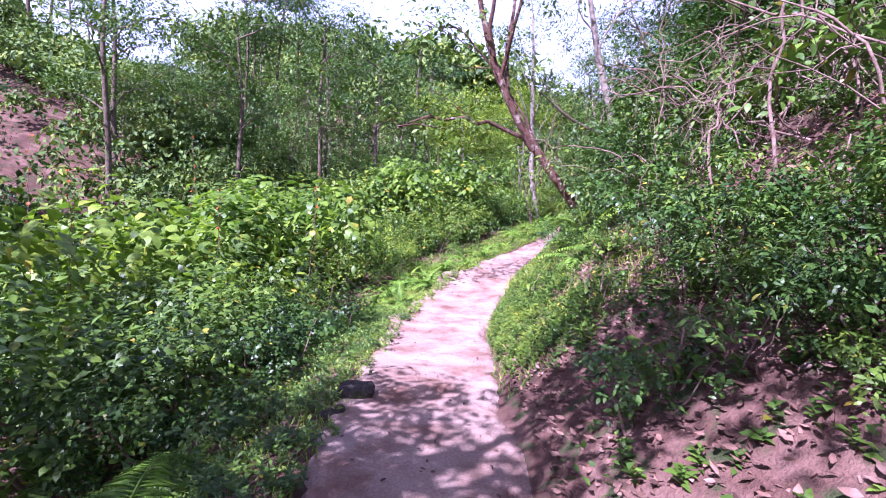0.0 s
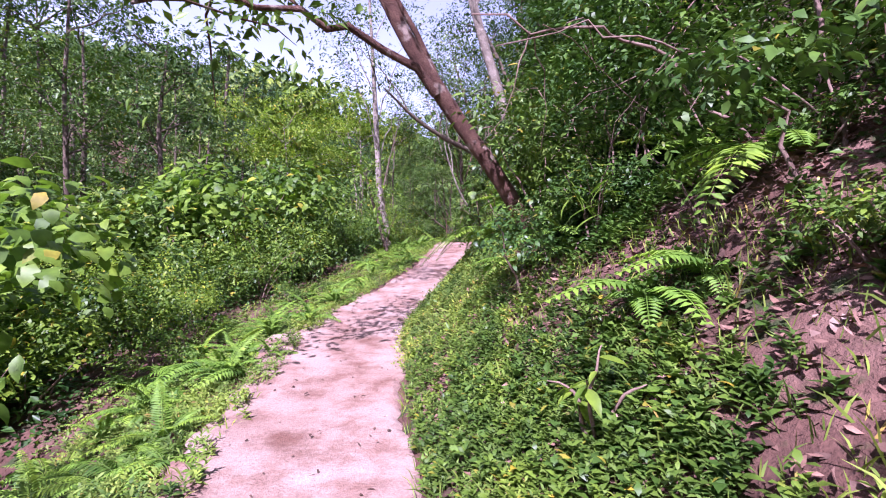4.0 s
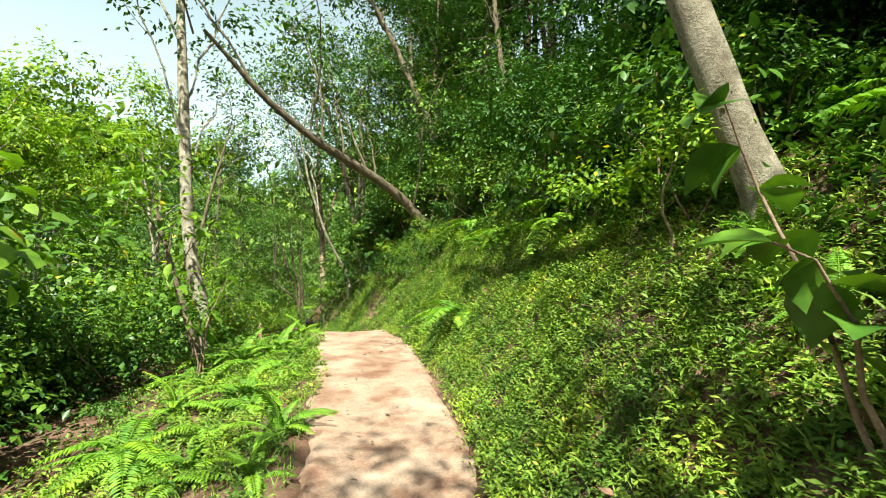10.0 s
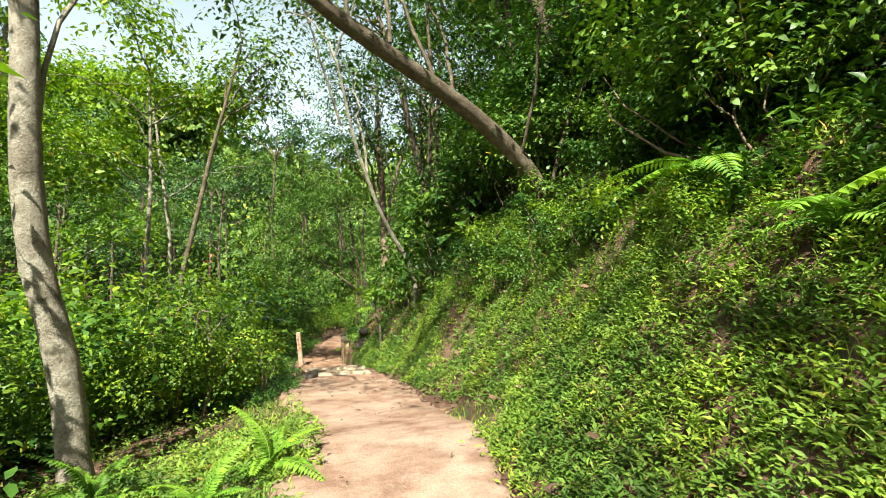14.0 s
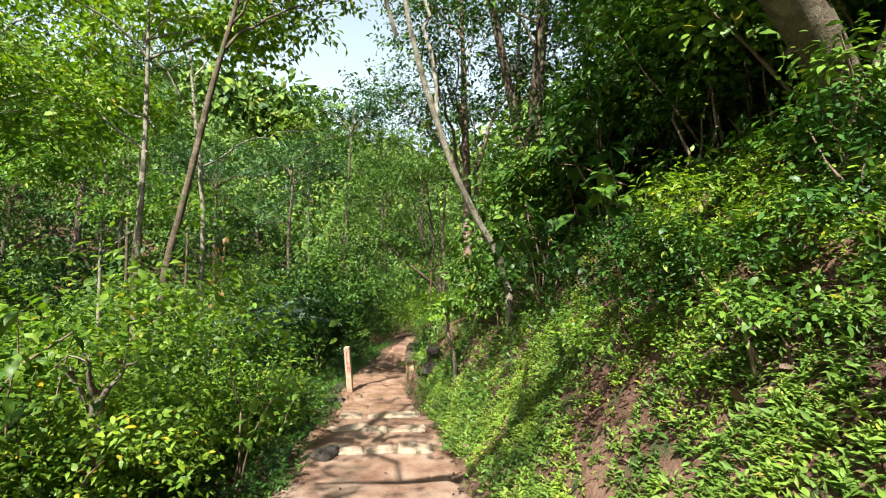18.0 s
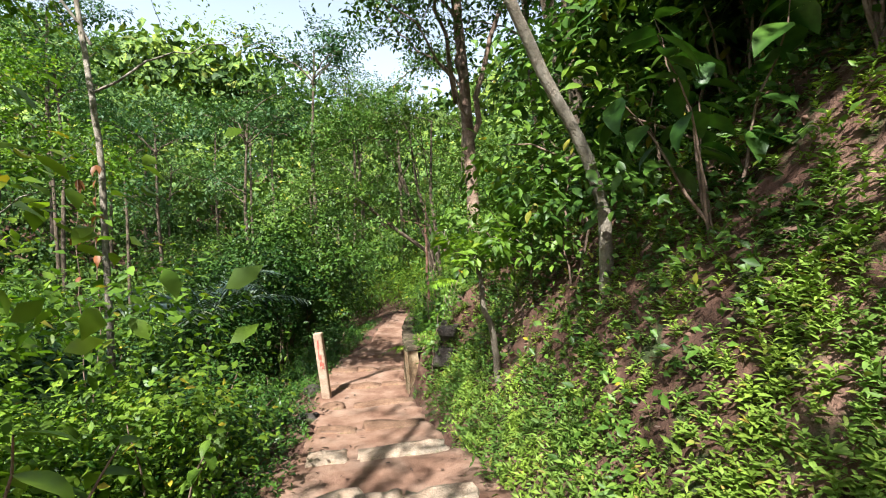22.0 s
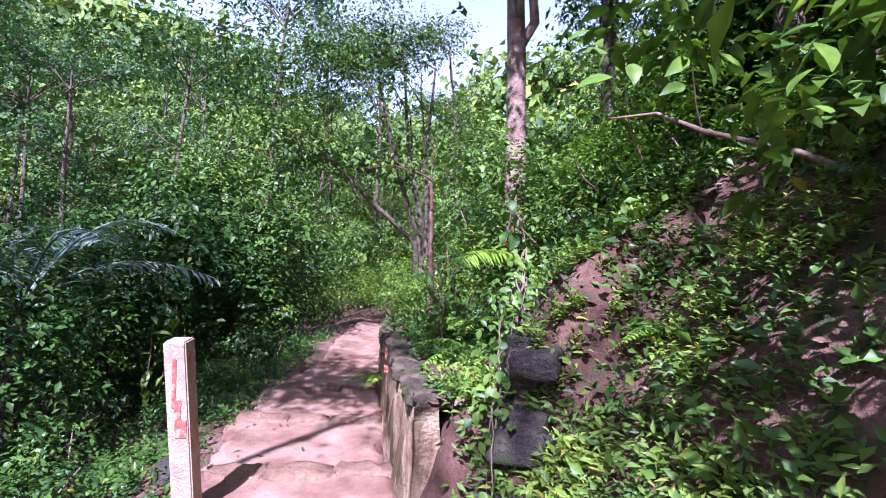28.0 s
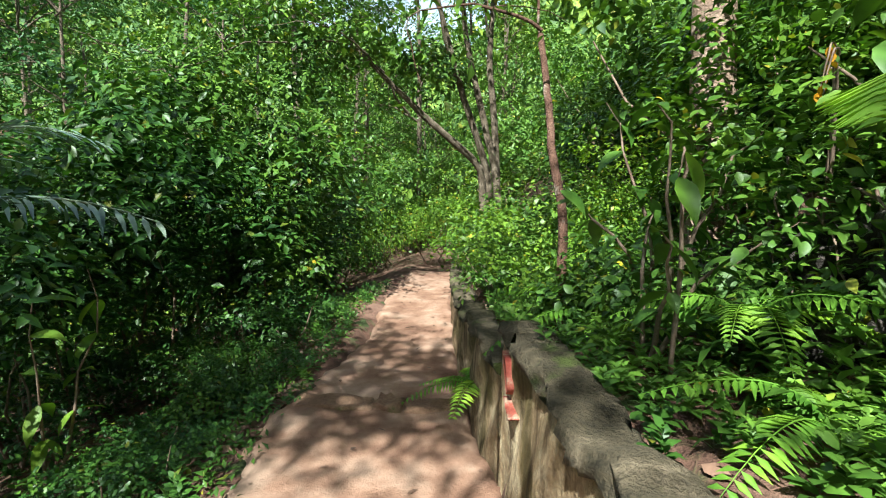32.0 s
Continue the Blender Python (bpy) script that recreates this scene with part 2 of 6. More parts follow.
M_POST = rough_material("weathered_post", [(0.3, (0.30, 0.20, 0.14)), (0.55, (0.46, 0.35, 0.27)), (0.75, (0.56, 0.46, 0.38))], 8, 90, 0.4, 0.8)
M_PAINT = rough_material("red_paint", [(0.35, (0.30, 0.05, 0.04)), (0.5, (0.42, 0.12, 0.09)), (0.62, (0.50, 0.34, 0.26))], 16, 60, 0.2, 0.7)
M_LITTER = rough_material("leaf_litter", [(0.3, (0.10, 0.052, 0.036)), (0.55, (0.24, 0.14, 0.10)), (0.75, (0.42, 0.32, 0.27))], 3, 30, 0.2, 0.75, None, 0.7)
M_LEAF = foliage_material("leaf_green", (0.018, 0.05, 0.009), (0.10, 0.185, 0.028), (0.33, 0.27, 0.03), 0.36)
# deep green leaf; its darker tone also carries the shade of the undergrowth
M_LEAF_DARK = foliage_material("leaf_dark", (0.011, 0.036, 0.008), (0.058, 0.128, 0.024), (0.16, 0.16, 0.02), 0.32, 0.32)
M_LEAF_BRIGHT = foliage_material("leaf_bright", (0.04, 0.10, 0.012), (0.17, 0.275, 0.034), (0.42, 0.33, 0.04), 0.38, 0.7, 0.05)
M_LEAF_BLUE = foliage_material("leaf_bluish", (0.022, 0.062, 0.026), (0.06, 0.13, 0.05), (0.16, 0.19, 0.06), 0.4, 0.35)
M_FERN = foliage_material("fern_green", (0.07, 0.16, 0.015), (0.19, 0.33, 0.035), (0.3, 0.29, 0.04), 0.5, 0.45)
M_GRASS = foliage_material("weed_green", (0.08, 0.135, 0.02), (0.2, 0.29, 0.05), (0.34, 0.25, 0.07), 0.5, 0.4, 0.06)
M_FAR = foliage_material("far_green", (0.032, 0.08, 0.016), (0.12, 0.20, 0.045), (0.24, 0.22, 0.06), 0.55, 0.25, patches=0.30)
M_PALM = foliage_material("palm_leaf", (0.09, 0.13, 0.12), (0.22, 0.28, 0.27), (0.2, 0.22, 0.16), 0.25, 0.15)
M_ORANGE = foliage_material("orange_petal", (0.6, 0.2, 0.01), (0.75, 0.36, 0.02), (0.8, 0.5, 0.04), 0.5, 0.4)
M_RED_YOUNG = foliage_material("reddish_leaf", (0.12, 0.04, 0.02), (0.26, 0.10, 0.045), (0.3, 0.2, 0.05), 0.4, 0.4)
M_FLOWER = foliage_material("red_leaf", (0.35, 0.05, 0.02), (0.55, 0.12, 0.03), (0.6, 0.3, 0.05), 0.5, 0.4)

# ---- mesh helpers ----
rng = np.random.default_rng(7)


def mesh_of(name, verts, faces, mat, smooth=False):
    """verts (n,3); faces: list of arrays (m,3) or (m,4)."""
    me = bpy.data.meshes.new(name)
    faces = [np.asarray(f, dtype=np.int32) for f in (faces if isinstance(faces, list) else [faces]) if len(f)]
    loops = np.concatenate([f.ravel() for f in faces])
    sizes = np.concatenate([np.full(len(f), f.shape[1], dtype=np.int32) for f in faces])
    starts = np.concatenate(([0], np.cumsum(sizes)[:-1])).astype(np.int32)
    me.vertices.add(len(verts))
    me.vertices.foreach_set("co", np.asarray(verts, dtype=np.float32).ravel())
    me.loops.add(len(loops))
    me.loops.foreach_set("vertex_index", loops)
    me.polygons.add(len(sizes))
    me.polygons.foreach_set("loop_start", starts)
    if smooth:
        me.polygons.foreach_set("use_smooth", np.ones(len(sizes), dtype=bool))
    me.materials.append(mat)
    me.update(calc_edges=True)
    return me


def part(name, me, parent, label=""):
    ob = new(name, me)
    ob.parent = parent
    return tagged(ob, label) if label else ob


def unit(v):
    return v / np.maximum(np.linalg.norm(v, axis=-1, keepdims=True), 1e-9)


def leaves(base, tip_way, face_way, length, width, droop=0.12):
    """Large pointed oval leaves, cupped along the midrib and drooping: fourteen points, sixteen triangles each."""
    n = len(base)
    u = unit(tip_way)
    v = unit(np.cross(u, face_way))
    w = np.cross(v, u)
    L, W = np.broadcast_to(length, n)[:, None], np.broadcast_to(width, n)[:, None]
    pts = [base]
    for at, half in ((0.12, 0.26), (0.32, 0.47), (0.56, 0.45), (0.78, 0.27)):
        c = base + u * L * at + w * L * (0.06 * at - droop * at * at)
        pts += [c + v * W * half + w * W * 0.13 * half * 2, c, c - v * W * half + w * W * 0.13 * half * 2]
    pts.append(base + u * L - w * L * droop * 1.1)
    tris = [[0, 2, 1], [0, 3, 2]]
    for k in (1, 4, 7):
        tris += [[k, k + 1, k + 4], [k, k + 4, k + 3], [k + 1, k + 2, k + 5], [k + 1, k + 5, k + 4]]
    tris += [[10, 11, 13], [11, 12, 13]]
    f = np.array(tris)[None] + np.arange(n)[:, None, None] * 14
    return np.stack(pts, 1).reshape(-1, 3), f.reshape(-1, 3)


def oval_leaves(base, tip_way, face_way, length, width, droop=0.1):
    """Small oval leaves, bent across: six points, four triangles each."""
    n = len(base)
    u = unit(tip_way)
    v = unit(np.cross(u, face_way))
    w = np.cross(v, u)
    L, W = np.broadcast_to(length, n)[:, None], np.broadcast_to(width, n)[:, None]
    m1, m2 = base + u * L * 0.3 + w * W * 0.12, base + u * L * 0.68 + w * W * 0.08
    pts = np.stack([base, m1 + v * W * 0.46, m2 + v * W * 0.36, base + u * L - w * L * droop, m2 - v * W * 0.36, m1 - v * W * 0.46], 1)
    k = np.arange(n)[:, None, None] * 6
    f = np.array([[0, 5, 1], [1, 5, 4], [1, 4, 2], [2, 4, 3]])[None] + k
    return pts.reshape(-1, 3), f.reshape(-1, 3)


def slim_leaves(base, tip_way, face_way, length, width, droop=0.1):
    """Leaves folded along the midrib: four points, two triangles each."""
    n = len(base)
    u = unit(tip_way)
    v = unit(np.cross(u, face_way))
    w = np.cross(v, u)
    L, W = np.broadcast_to(length, n)[:, None], np.broadcast_to(width, n)[:, None]
    mid = base + u * L * 0.45 + w * W * 0.18
    pts = np.stack([base, mid + v * W * 0.5, base + u * L - w * L * droop, mid - v * W * 0.5], 1)
    k = np.arange(n)[:, None, None] * 4
    f = np.array([[0, 2, 1], [0, 3, 2]])[None] + k
    return pts.reshape(-1, 3), f.reshape(-1, 3)


def kite_leaves(base, tip_way, face_way, length, width, droop=0.1):
    """Small leaves, rounder on one edge: five points, three triangles each."""
    n = len(base)
    u = unit(tip_way)
    v = unit(np.cross(u, face_way))
    w = np.cross(v, u)
    v = v * np.where(np.arange(n) % 3 == 0, -1.0, 1.0)[:, None]
    L, W = np.broadcast_to(length, n)[:, None], np.broadcast_to(width, n)[:, None]
    pts = np.stack([base, base + u * L * 0.24 + v * W * 0.42 + w * W * 0.1, base + u * L * 0.66 + v * W * 0.44 + w * W * 0.08, base + u * L - w * L * droop, base + u * L * 0.42 - v * W * 0.52 + w * W * 0.12], 1)
    k = np.arange(n)[:, None, None] * 5
    f = np.array([[0, 4, 1], [1, 4, 2], [2, 4, 3]])[None] + k
    return pts.reshape(-1, 3), f.reshape(-1, 3)


def blades(base, tip, width, bend=0.25):
    """Narrow blades: two quads and a tip, arching over."""
    n = len(base)
    u = tip - base
    side = unit(np.cross(u, rng.normal(size=(n, 3)))) * np.broadcast_to(width, n)[:, None] * 0.5
    low = np.zeros((n, 3))
    low[:, 2] = np.linalg.norm(u, axis=1) * bend
    m1 = base + u * 0.55 + low * 0.5
    pts = np.stack([base - side, base + side, m1 + side * 0.8, m1 - side * 0.8, tip], 1)
    k = np.arange(n)[:, None] * 5
    quads = np.array([[0, 1, 2, 3]]) + k
    tris = np.array([[3, 2, 4]]) + k
    return pts.reshape(-1, 3), quads, tris


def tube(points, radii, sides=8, wob=0.06, seed=0):
    """A tapered round stem along points, slightly uneven."""
    p = np.asarray(points, float)
    r = np.asarray(radii, float)
    t = unit(np.gradient(p, axis=0))
    ref = np.array([0.31, 0.17, 0.02]) if abs(t[0][2]) > 0.7 else np.array([0, 0, 1.0])
    a = unit(np.cross(t, ref))
    b = np.cross(t, a)
    g = np.random.default_rng(seed + 11)
    ang = np.linspace(0, 2 * np.pi, sides, endpoint=False)
    rr = r[:, None] * (1 + wob * g.normal(size=(len(p), sides)))
    v = p[:, None] + rr[..., None] * (np.cos(ang)[None, :, None] * a[:, None] + np.sin(ang)[None, :, None] * b[:, None])
    i, j = np.meshgrid(np.arange(len(p) - 1), np.arange(sides), indexing="ij")
    q = np.stack([i * sides + j, i * sides + (j + 1) % sides, (i + 1) * sides + (j + 1) % sides, (i + 1) * sides + j], -1).reshape(-1, 4)
    return v.reshape(-1, 3), q


def join(pieces):
    """Joins (verts, faces...) into one."""
    vs, fs, k = [], {}, 0
    for v, *ff in pieces:
        vs.append(v)
        for f in ff:
            if len(f):
                fs.setdefault(np.asarray(f).shape[1], []).append(np.asarray(f) + k)
        k += len(v)
    return np.concatenate(vs), [np.concatenate(x) for x in fs.values()]


def bowed(a, b, n=8, sag=0.0, wander=0.05, seed=0):
    """Points from a to b with a bow and a little wander."""
    g = np.random.default_rng(seed)
    s = np.linspace(0, 1, n)[:, None]
    a, b = np.asarray(a, float), np.asarray(b, float)
    p = a + (b - a) * s
    p[:, 2] += sag * np.sin(np.pi * s[:, 0])
    w = np.cumsum(g.normal(size=(n, 3)), axis=0) * wander * np.linalg.norm(b - a) / n
    w -= s * w[-1]
    return p + w


# ---- the lie of the land ----
SPINE = np.array([
    (0.6, -60, 0.6), (0.3, -12, 0.2), (0.05, -3, 0.05), (0.0, 0, 0.0), (-0.03, 2.4, -0.12), (0.02, 5, -0.28), (0.12, 7, -0.45),
    (0.5, 8.9, -0.5), (1.25, 11.6, -0.32), (2.0, 12.95, -0.17), (2.8, 14.2, -0.03), (3.55, 15.4, 0.17), (4.3, 16.6, 0.36), (4.9, 17.7, 0.53),
    (5.5, 19, 0.67), (6.05, 20.2, 0.77), (6.45, 21.3, 0.78), (6.62, 22.2, 0.62), (6.85, 23.3, 0.54), (7.1, 24.4, 0.46), (7.45, 25.7, 0.33),
    (7.7, 26.7, 0.22), (8.0, 27.9, 0.01), (8.25, 29.1, -0.15), (8.57, 30.8, -0.32), (9.1, 32.5, -0.46), (9.88, 34.3, -0.53), (10.75, 36.4, -0.52),
    (11.7, 38.5, -0.55), (12.8, 41, -0.7), (15, 46, -0.9), (22, 60, -0.5), (40, 100, 1.0)])
STEPS_Y = (26.1, 27.0, 28.0, 29.0, 30.05, 31.2, 32.4, 33.6)


yy = np.concatenate([np.arange(-60, -5, 1.0), np.arange(-5, 46, 0.1), np.arange(46, 100, 1.0)])
SP = np.stack([np.interp(yy, SPINE[:, 1], SPINE[:, 0]), yy, np.interp(yy, SPINE[:, 1], SPINE[:, 2])], 1)
kern = np.hanning(17)
kern /= kern.sum()
for c in (0, 2):
    padded = np.pad(SP[:, c], 8, mode="edge")
    SP[:, c] = np.convolve(padded, kern, "valid")
TAN = unit(np.gradient(SP[:, :2], axis=0))


def near_path(xy):
    """Signed distance from the path's centre line (right: plus), the floor there and y along it."""
    xy = np.asarray(xy, float).reshape(-1, 2)
    d, fl, al = np.empty(len(xy)), np.empty(len(xy)), np.empty(len(xy))
    for k in range(0, len(xy), 4000):
        q = xy[k:k + 4000]
        off = q[:, None] - SP[None, :, :2]
        i = (off ** 2).sum(-1).argmin(1)
        o = off[np.arange(len(q)), i]
        t = TAN[i]
        d[k:k + 4000] = np.sign(o[:, 0] * t[:, 1] - o[:, 1] * t[:, 0]) * np.linalg.norm(o, axis=1)
        fl[k:k + 4000] = SP[i, 2]
        al[k:k + 4000] = SP[i, 1]
    return d, fl, al


def wavy(x, y, k):
    return (np.sin(x * 1.7 * k + 0.6) * np.cos(y * 1.3 * k + 1.1) + 0.6 * np.sin(x * 3.1 * k - y * 2.3 * k) + 0.4 * np.cos(x * 5.3 * k + y * 6.1 * k + 2)) / 2


def ground_z(xy):
    xy = np.asarray(xy, float).reshape(-1, 2)
    d, fl, al = near_path(xy)
    a = np.maximum(-d, 0)
    left = -0.10 * np.clip((a - 0.6) / 0.4, 0, 1) - np.interp(al, [9, 12, 24, 27], [0.42, 0.16, 0.16, 0.42]) * np.clip(a - 1.0, 0, 3) - 0.42 * np.clip(a - 4.0, 0, 3) + 0.46 * np.clip(a - 13, 0, 27) + 0.12 * np.clip(a - 40, 0, 80)
    e = np.maximum(d - np.interp(al, [20.5, 23, 27.5, 29.5], [0.62, 0.84, 0.82, 0.62]), 0)
    late = np.clip((al - 9) / 2.5, 0, 1)
    early = 0.92 * np.clip(e, 0, 3) + 0.6 * np.clip(e - 3, 0, 10)
    steep = 0.9 * np.clip(e, 0, 0.3) + 1.25 * np.clip(e - 0.3, 0, 1.3) + 0.65 * np.clip(e - 1.6, 0, 3) + 0.5 * np.clip(e - 4.6, 0, 9)
    steep = steep * np.interp(al, [22, 24.5, 28.5, 30], [1, 1.28, 1.28, 1])
    right = early * (1 - late) + steep * late + 0.3 * np.clip(e - 13, 0, 40)
    walled = np.clip((al - 30.0) / 0.3, 0, 1) * np.clip((40 - al) / 2, 0, 1)
    shelf = np.interp(al, [30, 32.6, 33.2, 37.5, 40], [0.58, 0.72, 0.52, 0.2, 0.2]) * np.clip((e - 0.02) / 0.06, 0, 1)
    back = np.interp(al, [30.2, 30.7, 31.6, 32.6, 33.4], [0.85, 1.15, 1.48, 1.62, 1.62]) - 0.56
    rise = np.interp(al, [30, 33.4, 35], [0.55, 0.5, 0.3])
    bank = shelf + 0.15 * np.clip(e - 0.15, 0, 6) + rise * np.clip((e - back) / 0.16, 0, 1) + 0.55 * np.clip(e - back - 0.1, 0, 6) + 0.4 * np.clip(e - 6.15, 0, 20)
    right = right * (1 - walled) + bank * walled
    z = fl + np.where(d < 0, left, right)
    out = np.clip((np.abs(d) - 0.7) / 1.5, 0, 1)
    z += out * (0.09 * wavy(xy[:, 0], xy[:, 1], 0.9) + 0.05 * wavy(xy[:, 0], xy[:, 1], 2.3)) + np.clip((np.abs(d) - 10) / 20, 0, 1) * 1.2 * wavy(xy[:, 0], xy[:, 1], 0.09)
    z += 7.0 * np.clip((xy[:, 1] - 55) / 40, 0, 1) + 2.0 * np.clip((-8 - xy[:, 1]) / 20, 0, 1)
    return z


def on_ground(x, y, up=0.0):
    return (x, y, ground_z([(x, y)])[0] + up)


def at_path(y, d):
    """World x, y at a place beside the path."""
    y, d = np.asarray(y, float), np.asarray(d, float)
    x = np.interp(y, SP[:, 1], SP[:, 0])
    tx, ty = np.interp(y, SP[:, 1], TAN[:, 0]), np.interp(y, SP[:, 1], TAN[:, 1])
    return np.stack([x + d * ty, y - d * tx], -1)


# the ground sheet: fine beside the path, wide out to the horizon
gx = np.concatenate([[-900, -500, -250, -140, -90], np.arange(-60, -8, 2.0), np.arange(-8, -3, 0.4), np.arange(-3, 14, 0.16), np.arange(14, 22, 0.5), np.arange(22, 60, 2.0), [80, 130, 250, 500, 900]])
gy = np.concatenate([[-900, -500, -250, -120, -70, -40, -25, -15, -10], np.arange(-6, 40, 0.16), np.arange(40, 50, 0.5), np.arange(50, 100, 3.0), [115, 140, 250, 500, 900]])
X, Y = np.meshgrid(gx, gy)
flat = np.stack([X.ravel(), Y.ravel()], 1)
gz = ground_z(flat)
gd, _, gal = near_path(flat)
gz -= 0.06 * ((np.abs(gd) < 0.6) | ((gd > 0) & (gd < 0.76) & (gal > 22.5) & (gal < 28.2))) + 0.12 * ((np.abs(gd) < 0.5) & (gal > 25) & (gal < 36))
nx, ny = len(gx), len(gy)
i, j = np.meshgrid(np.arange(ny - 1), np.arange(nx - 1), indexing="ij")
quads = np.stack([i * nx + j, i * nx + j + 1, (i + 1) * nx + j + 1, (i + 1) * nx + j], -1).reshape(-1, 4)
ground = new("ground", mesh_of("ground", np.column_stack([flat, gz]), quads, M_SOIL, True))
tagged(ground, "dark red soil of a wooded slope", "ground", kind="structure")


def stepped(y, z):
    """The floor cut into treads behind each step edge."""
    edges = np.array(STEPS_Y)
    k = np.searchsorted(edges, y, side="right")
    lo, hi = np.concatenate([[25.3], edges])[k], np.concatenate([edges, [34.8]])[k]
    tread = np.interp((lo + hi) / 2, SP[:, 1], SP[:, 2])
    own = np.interp(y, SP[:, 1], SP[:, 2])
    on = (y > 25.3) & (y < 34.8)
    return np.where(on, z + (tread - own) * 0.85, z)


# the trodden path
py = np.arange(-6, 40, 0.06)
pd = np.linspace(-0.86, 0.74, 27)
PY, PD = np.meshgrid(py, pd, indexing="ij")
edge_l = 0.72 + 0.05 * np.sin(PY * 1.9) + 0.035 * np.sin(PY * 4.3 + 2 * np.sin(PY)) + 0.025 * np.sin(PY * 13 + 3 * np.sin(PY * 1.7)) + 0.02 * np.sin(PY * 31)
edge_r = 0.64 + 0.05 * np.sin(PY * 2.3 + 2) + 0.035 * np.sin(PY * 5.1 + 2 * np.sin(PY * 1.3)) + 0.02 * np.sin(PY * 17 + 3 * np.sin(PY * 2.1)) + 0.02 * np.sin(PY * 29)
width_here = np.interp(PY, [0, 9, 10.8, 12.5, 14, 17, 20, 24, 27.5, 30, 34], [1.0, 1.0, 1.16, 1.0, 0.78, 0.9, 1.0, 1.14, 1.1, 0.86, 0.74])
right_here = np.interp(PY, [21, 23.5, 27, 29.6, 30.5, 32.8, 33.6, 35, 38], [1.0, 1.18, 1.15, 1.0, 1.12, 1.22, 1.0, 0.86, 0.86])
left_here = np.interp(PY, [5.5, 7.5, 11.5, 13.5, 26, 30.5, 33, 34.2, 35.5], [1.0, 1.22, 1.22, 1.0, 1.0, 1.02, 1.42, 1.25, 0.95])
D = np.where(PD < 0, PD / 0.86 * edge_l * left_here, PD / 0.74 * edge_r * right_here) * width_here
pxy = at_path(PY.ravel(), D.ravel())
fl = np.interp(PY.ravel(), SP[:, 1], SP[:, 2])
rim = np.abs(PD.ravel()) / np.where(PD.ravel() < 0, 0.86, 0.74)
pz = stepped(PY.ravel(), fl) + 0.02 - (0.07 + 0.10 * ((PY.ravel() > 25) & (PY.ravel() < 36))) * np.clip((rim - 0.9) / 0.1, 0, 1) ** 1.5 - 0.015 * (1 - rim) + 0.012 * wavy(pxy[:, 0], pxy[:, 1], 3.5) + 0.005 * wavy(pxy[:, 0], pxy[:, 1], 11)
nr, nc = PY.shape
i, j = np.meshgrid(np.arange(nr - 1), np.arange(nc - 1), indexing="ij")
quads = np.stack([i * nc + j, i * nc + j + 1, (i + 1) * nc + j + 1, (i + 1) * nc + j], -1).reshape(-1, 4)
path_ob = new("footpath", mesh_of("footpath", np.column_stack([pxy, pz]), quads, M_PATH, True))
tagged(path_ob, "trodden reddish clay footpath winding through undergrowth", "footpath", kind="structure")


# ---- plants ----
def blob_points(n, blobs, g):
    """Points near the skins of several ellipsoids, with the way outwards."""
    vol = np.array([b[3] * b[4] * b[5] for b in blobs]) ** 0.67
    pick = g.choice(len(blobs), n, p=vol / vol.sum())
    b = np.array(blobs)[pick]
    way = unit(g.normal(size=(n, 3)))
    way[:, 2] = np.where(way[:, 2] < -0.3, -way[:, 2] * 0.6, way[:, 2])
    r = 1 - np.abs(g.normal(size=n)) * 0.28 + g.normal(size=n) * 0.05
    return b[:, :3] + way * b[:, 3:] * np.clip(r, 0.15, 1.15)[:, None], way


def clumped_leaves(n_clumps, per, blobs, size, g, spread=0.16, slim=0.55, hang=0.35, shape=slim_leaves):
    """Leaves in sprays: each spray is a twig from the crown's skin with leaves set along both its sides."""
    c, way = blob_points(n_clumps, blobs, g)
    twig = unit(way * 0.75 + g.normal(size=c.shape) * 0.55 + np.array([0, 0, -0.3 * hang]))
    up = unit(way * 0.55 + np.array([0, 0, 0.75]) + g.normal(size=c.shape) * 0.16)
    side = unit(np.cross(twig, up))
    k = np.tile(np.arange(per), n_clumps)
    c, twig, up, side = (np.repeat(q, per, 0) for q in (c, twig, up, side))
    n = len(c)
    run = spread * 2.6 * g.uniform(0.7, 1.3, n)
    flip = np.where(k % 2 == 0, 1.0, -1.0)[:, None]
    base = c + twig * (run * (k / per - 0.35))[:, None] + g.normal(size=(n, 3)) * spread * 0.22
    tip = unit(twig * 0.55 + side * flip * g.uniform(0.5, 1.0, (n, 1)) + g.normal(size=(n, 3)) * 0.25 + np.array([0, 0, -hang * 0.7]))
    face = unit(up + g.normal(size=(n, 3)) * 0.2)
    L = size * g.uniform(0.6, 1.25, n)
    return shape(base, tip, face, L, L * slim * g.uniform(0.8, 1.15, n))


def shrub(name, label, mat, blobs, n_clumps, per, size, seed, slim=0.55, hang=0.35, spread=0.16, category="shrub", stem_mat=None, stems=3, shape=oval_leaves, smooth=False):
    g = np.random.default_rng(seed)
    root = new(name)
    v, f = clumped_leaves(n_clumps, per, blobs, size, g, spread, slim, hang, shape)
    part("foliage", mesh_of("foliage", v, [f], mat, smooth), root)
    for k in range(stems):
        c = blobs[k % len(blobs)]
        end = np.array(c[:3]) + unit(g.normal(size=3)) * np.array(c[3:]) * 0.7
        sv, sf = tube(bowed((g.normal() * 0.08, g.normal() * 0.08, -0.35), end, 6, 0.05, 0.25, seed * 31 + k), np.linspace(0.022, 0.005, 6), 5, 0.05, k)
        part("stem", mesh_of("stem", sv, [sf], stem_mat or M_TWIG, True), root)
    return tagged(root, label, category)


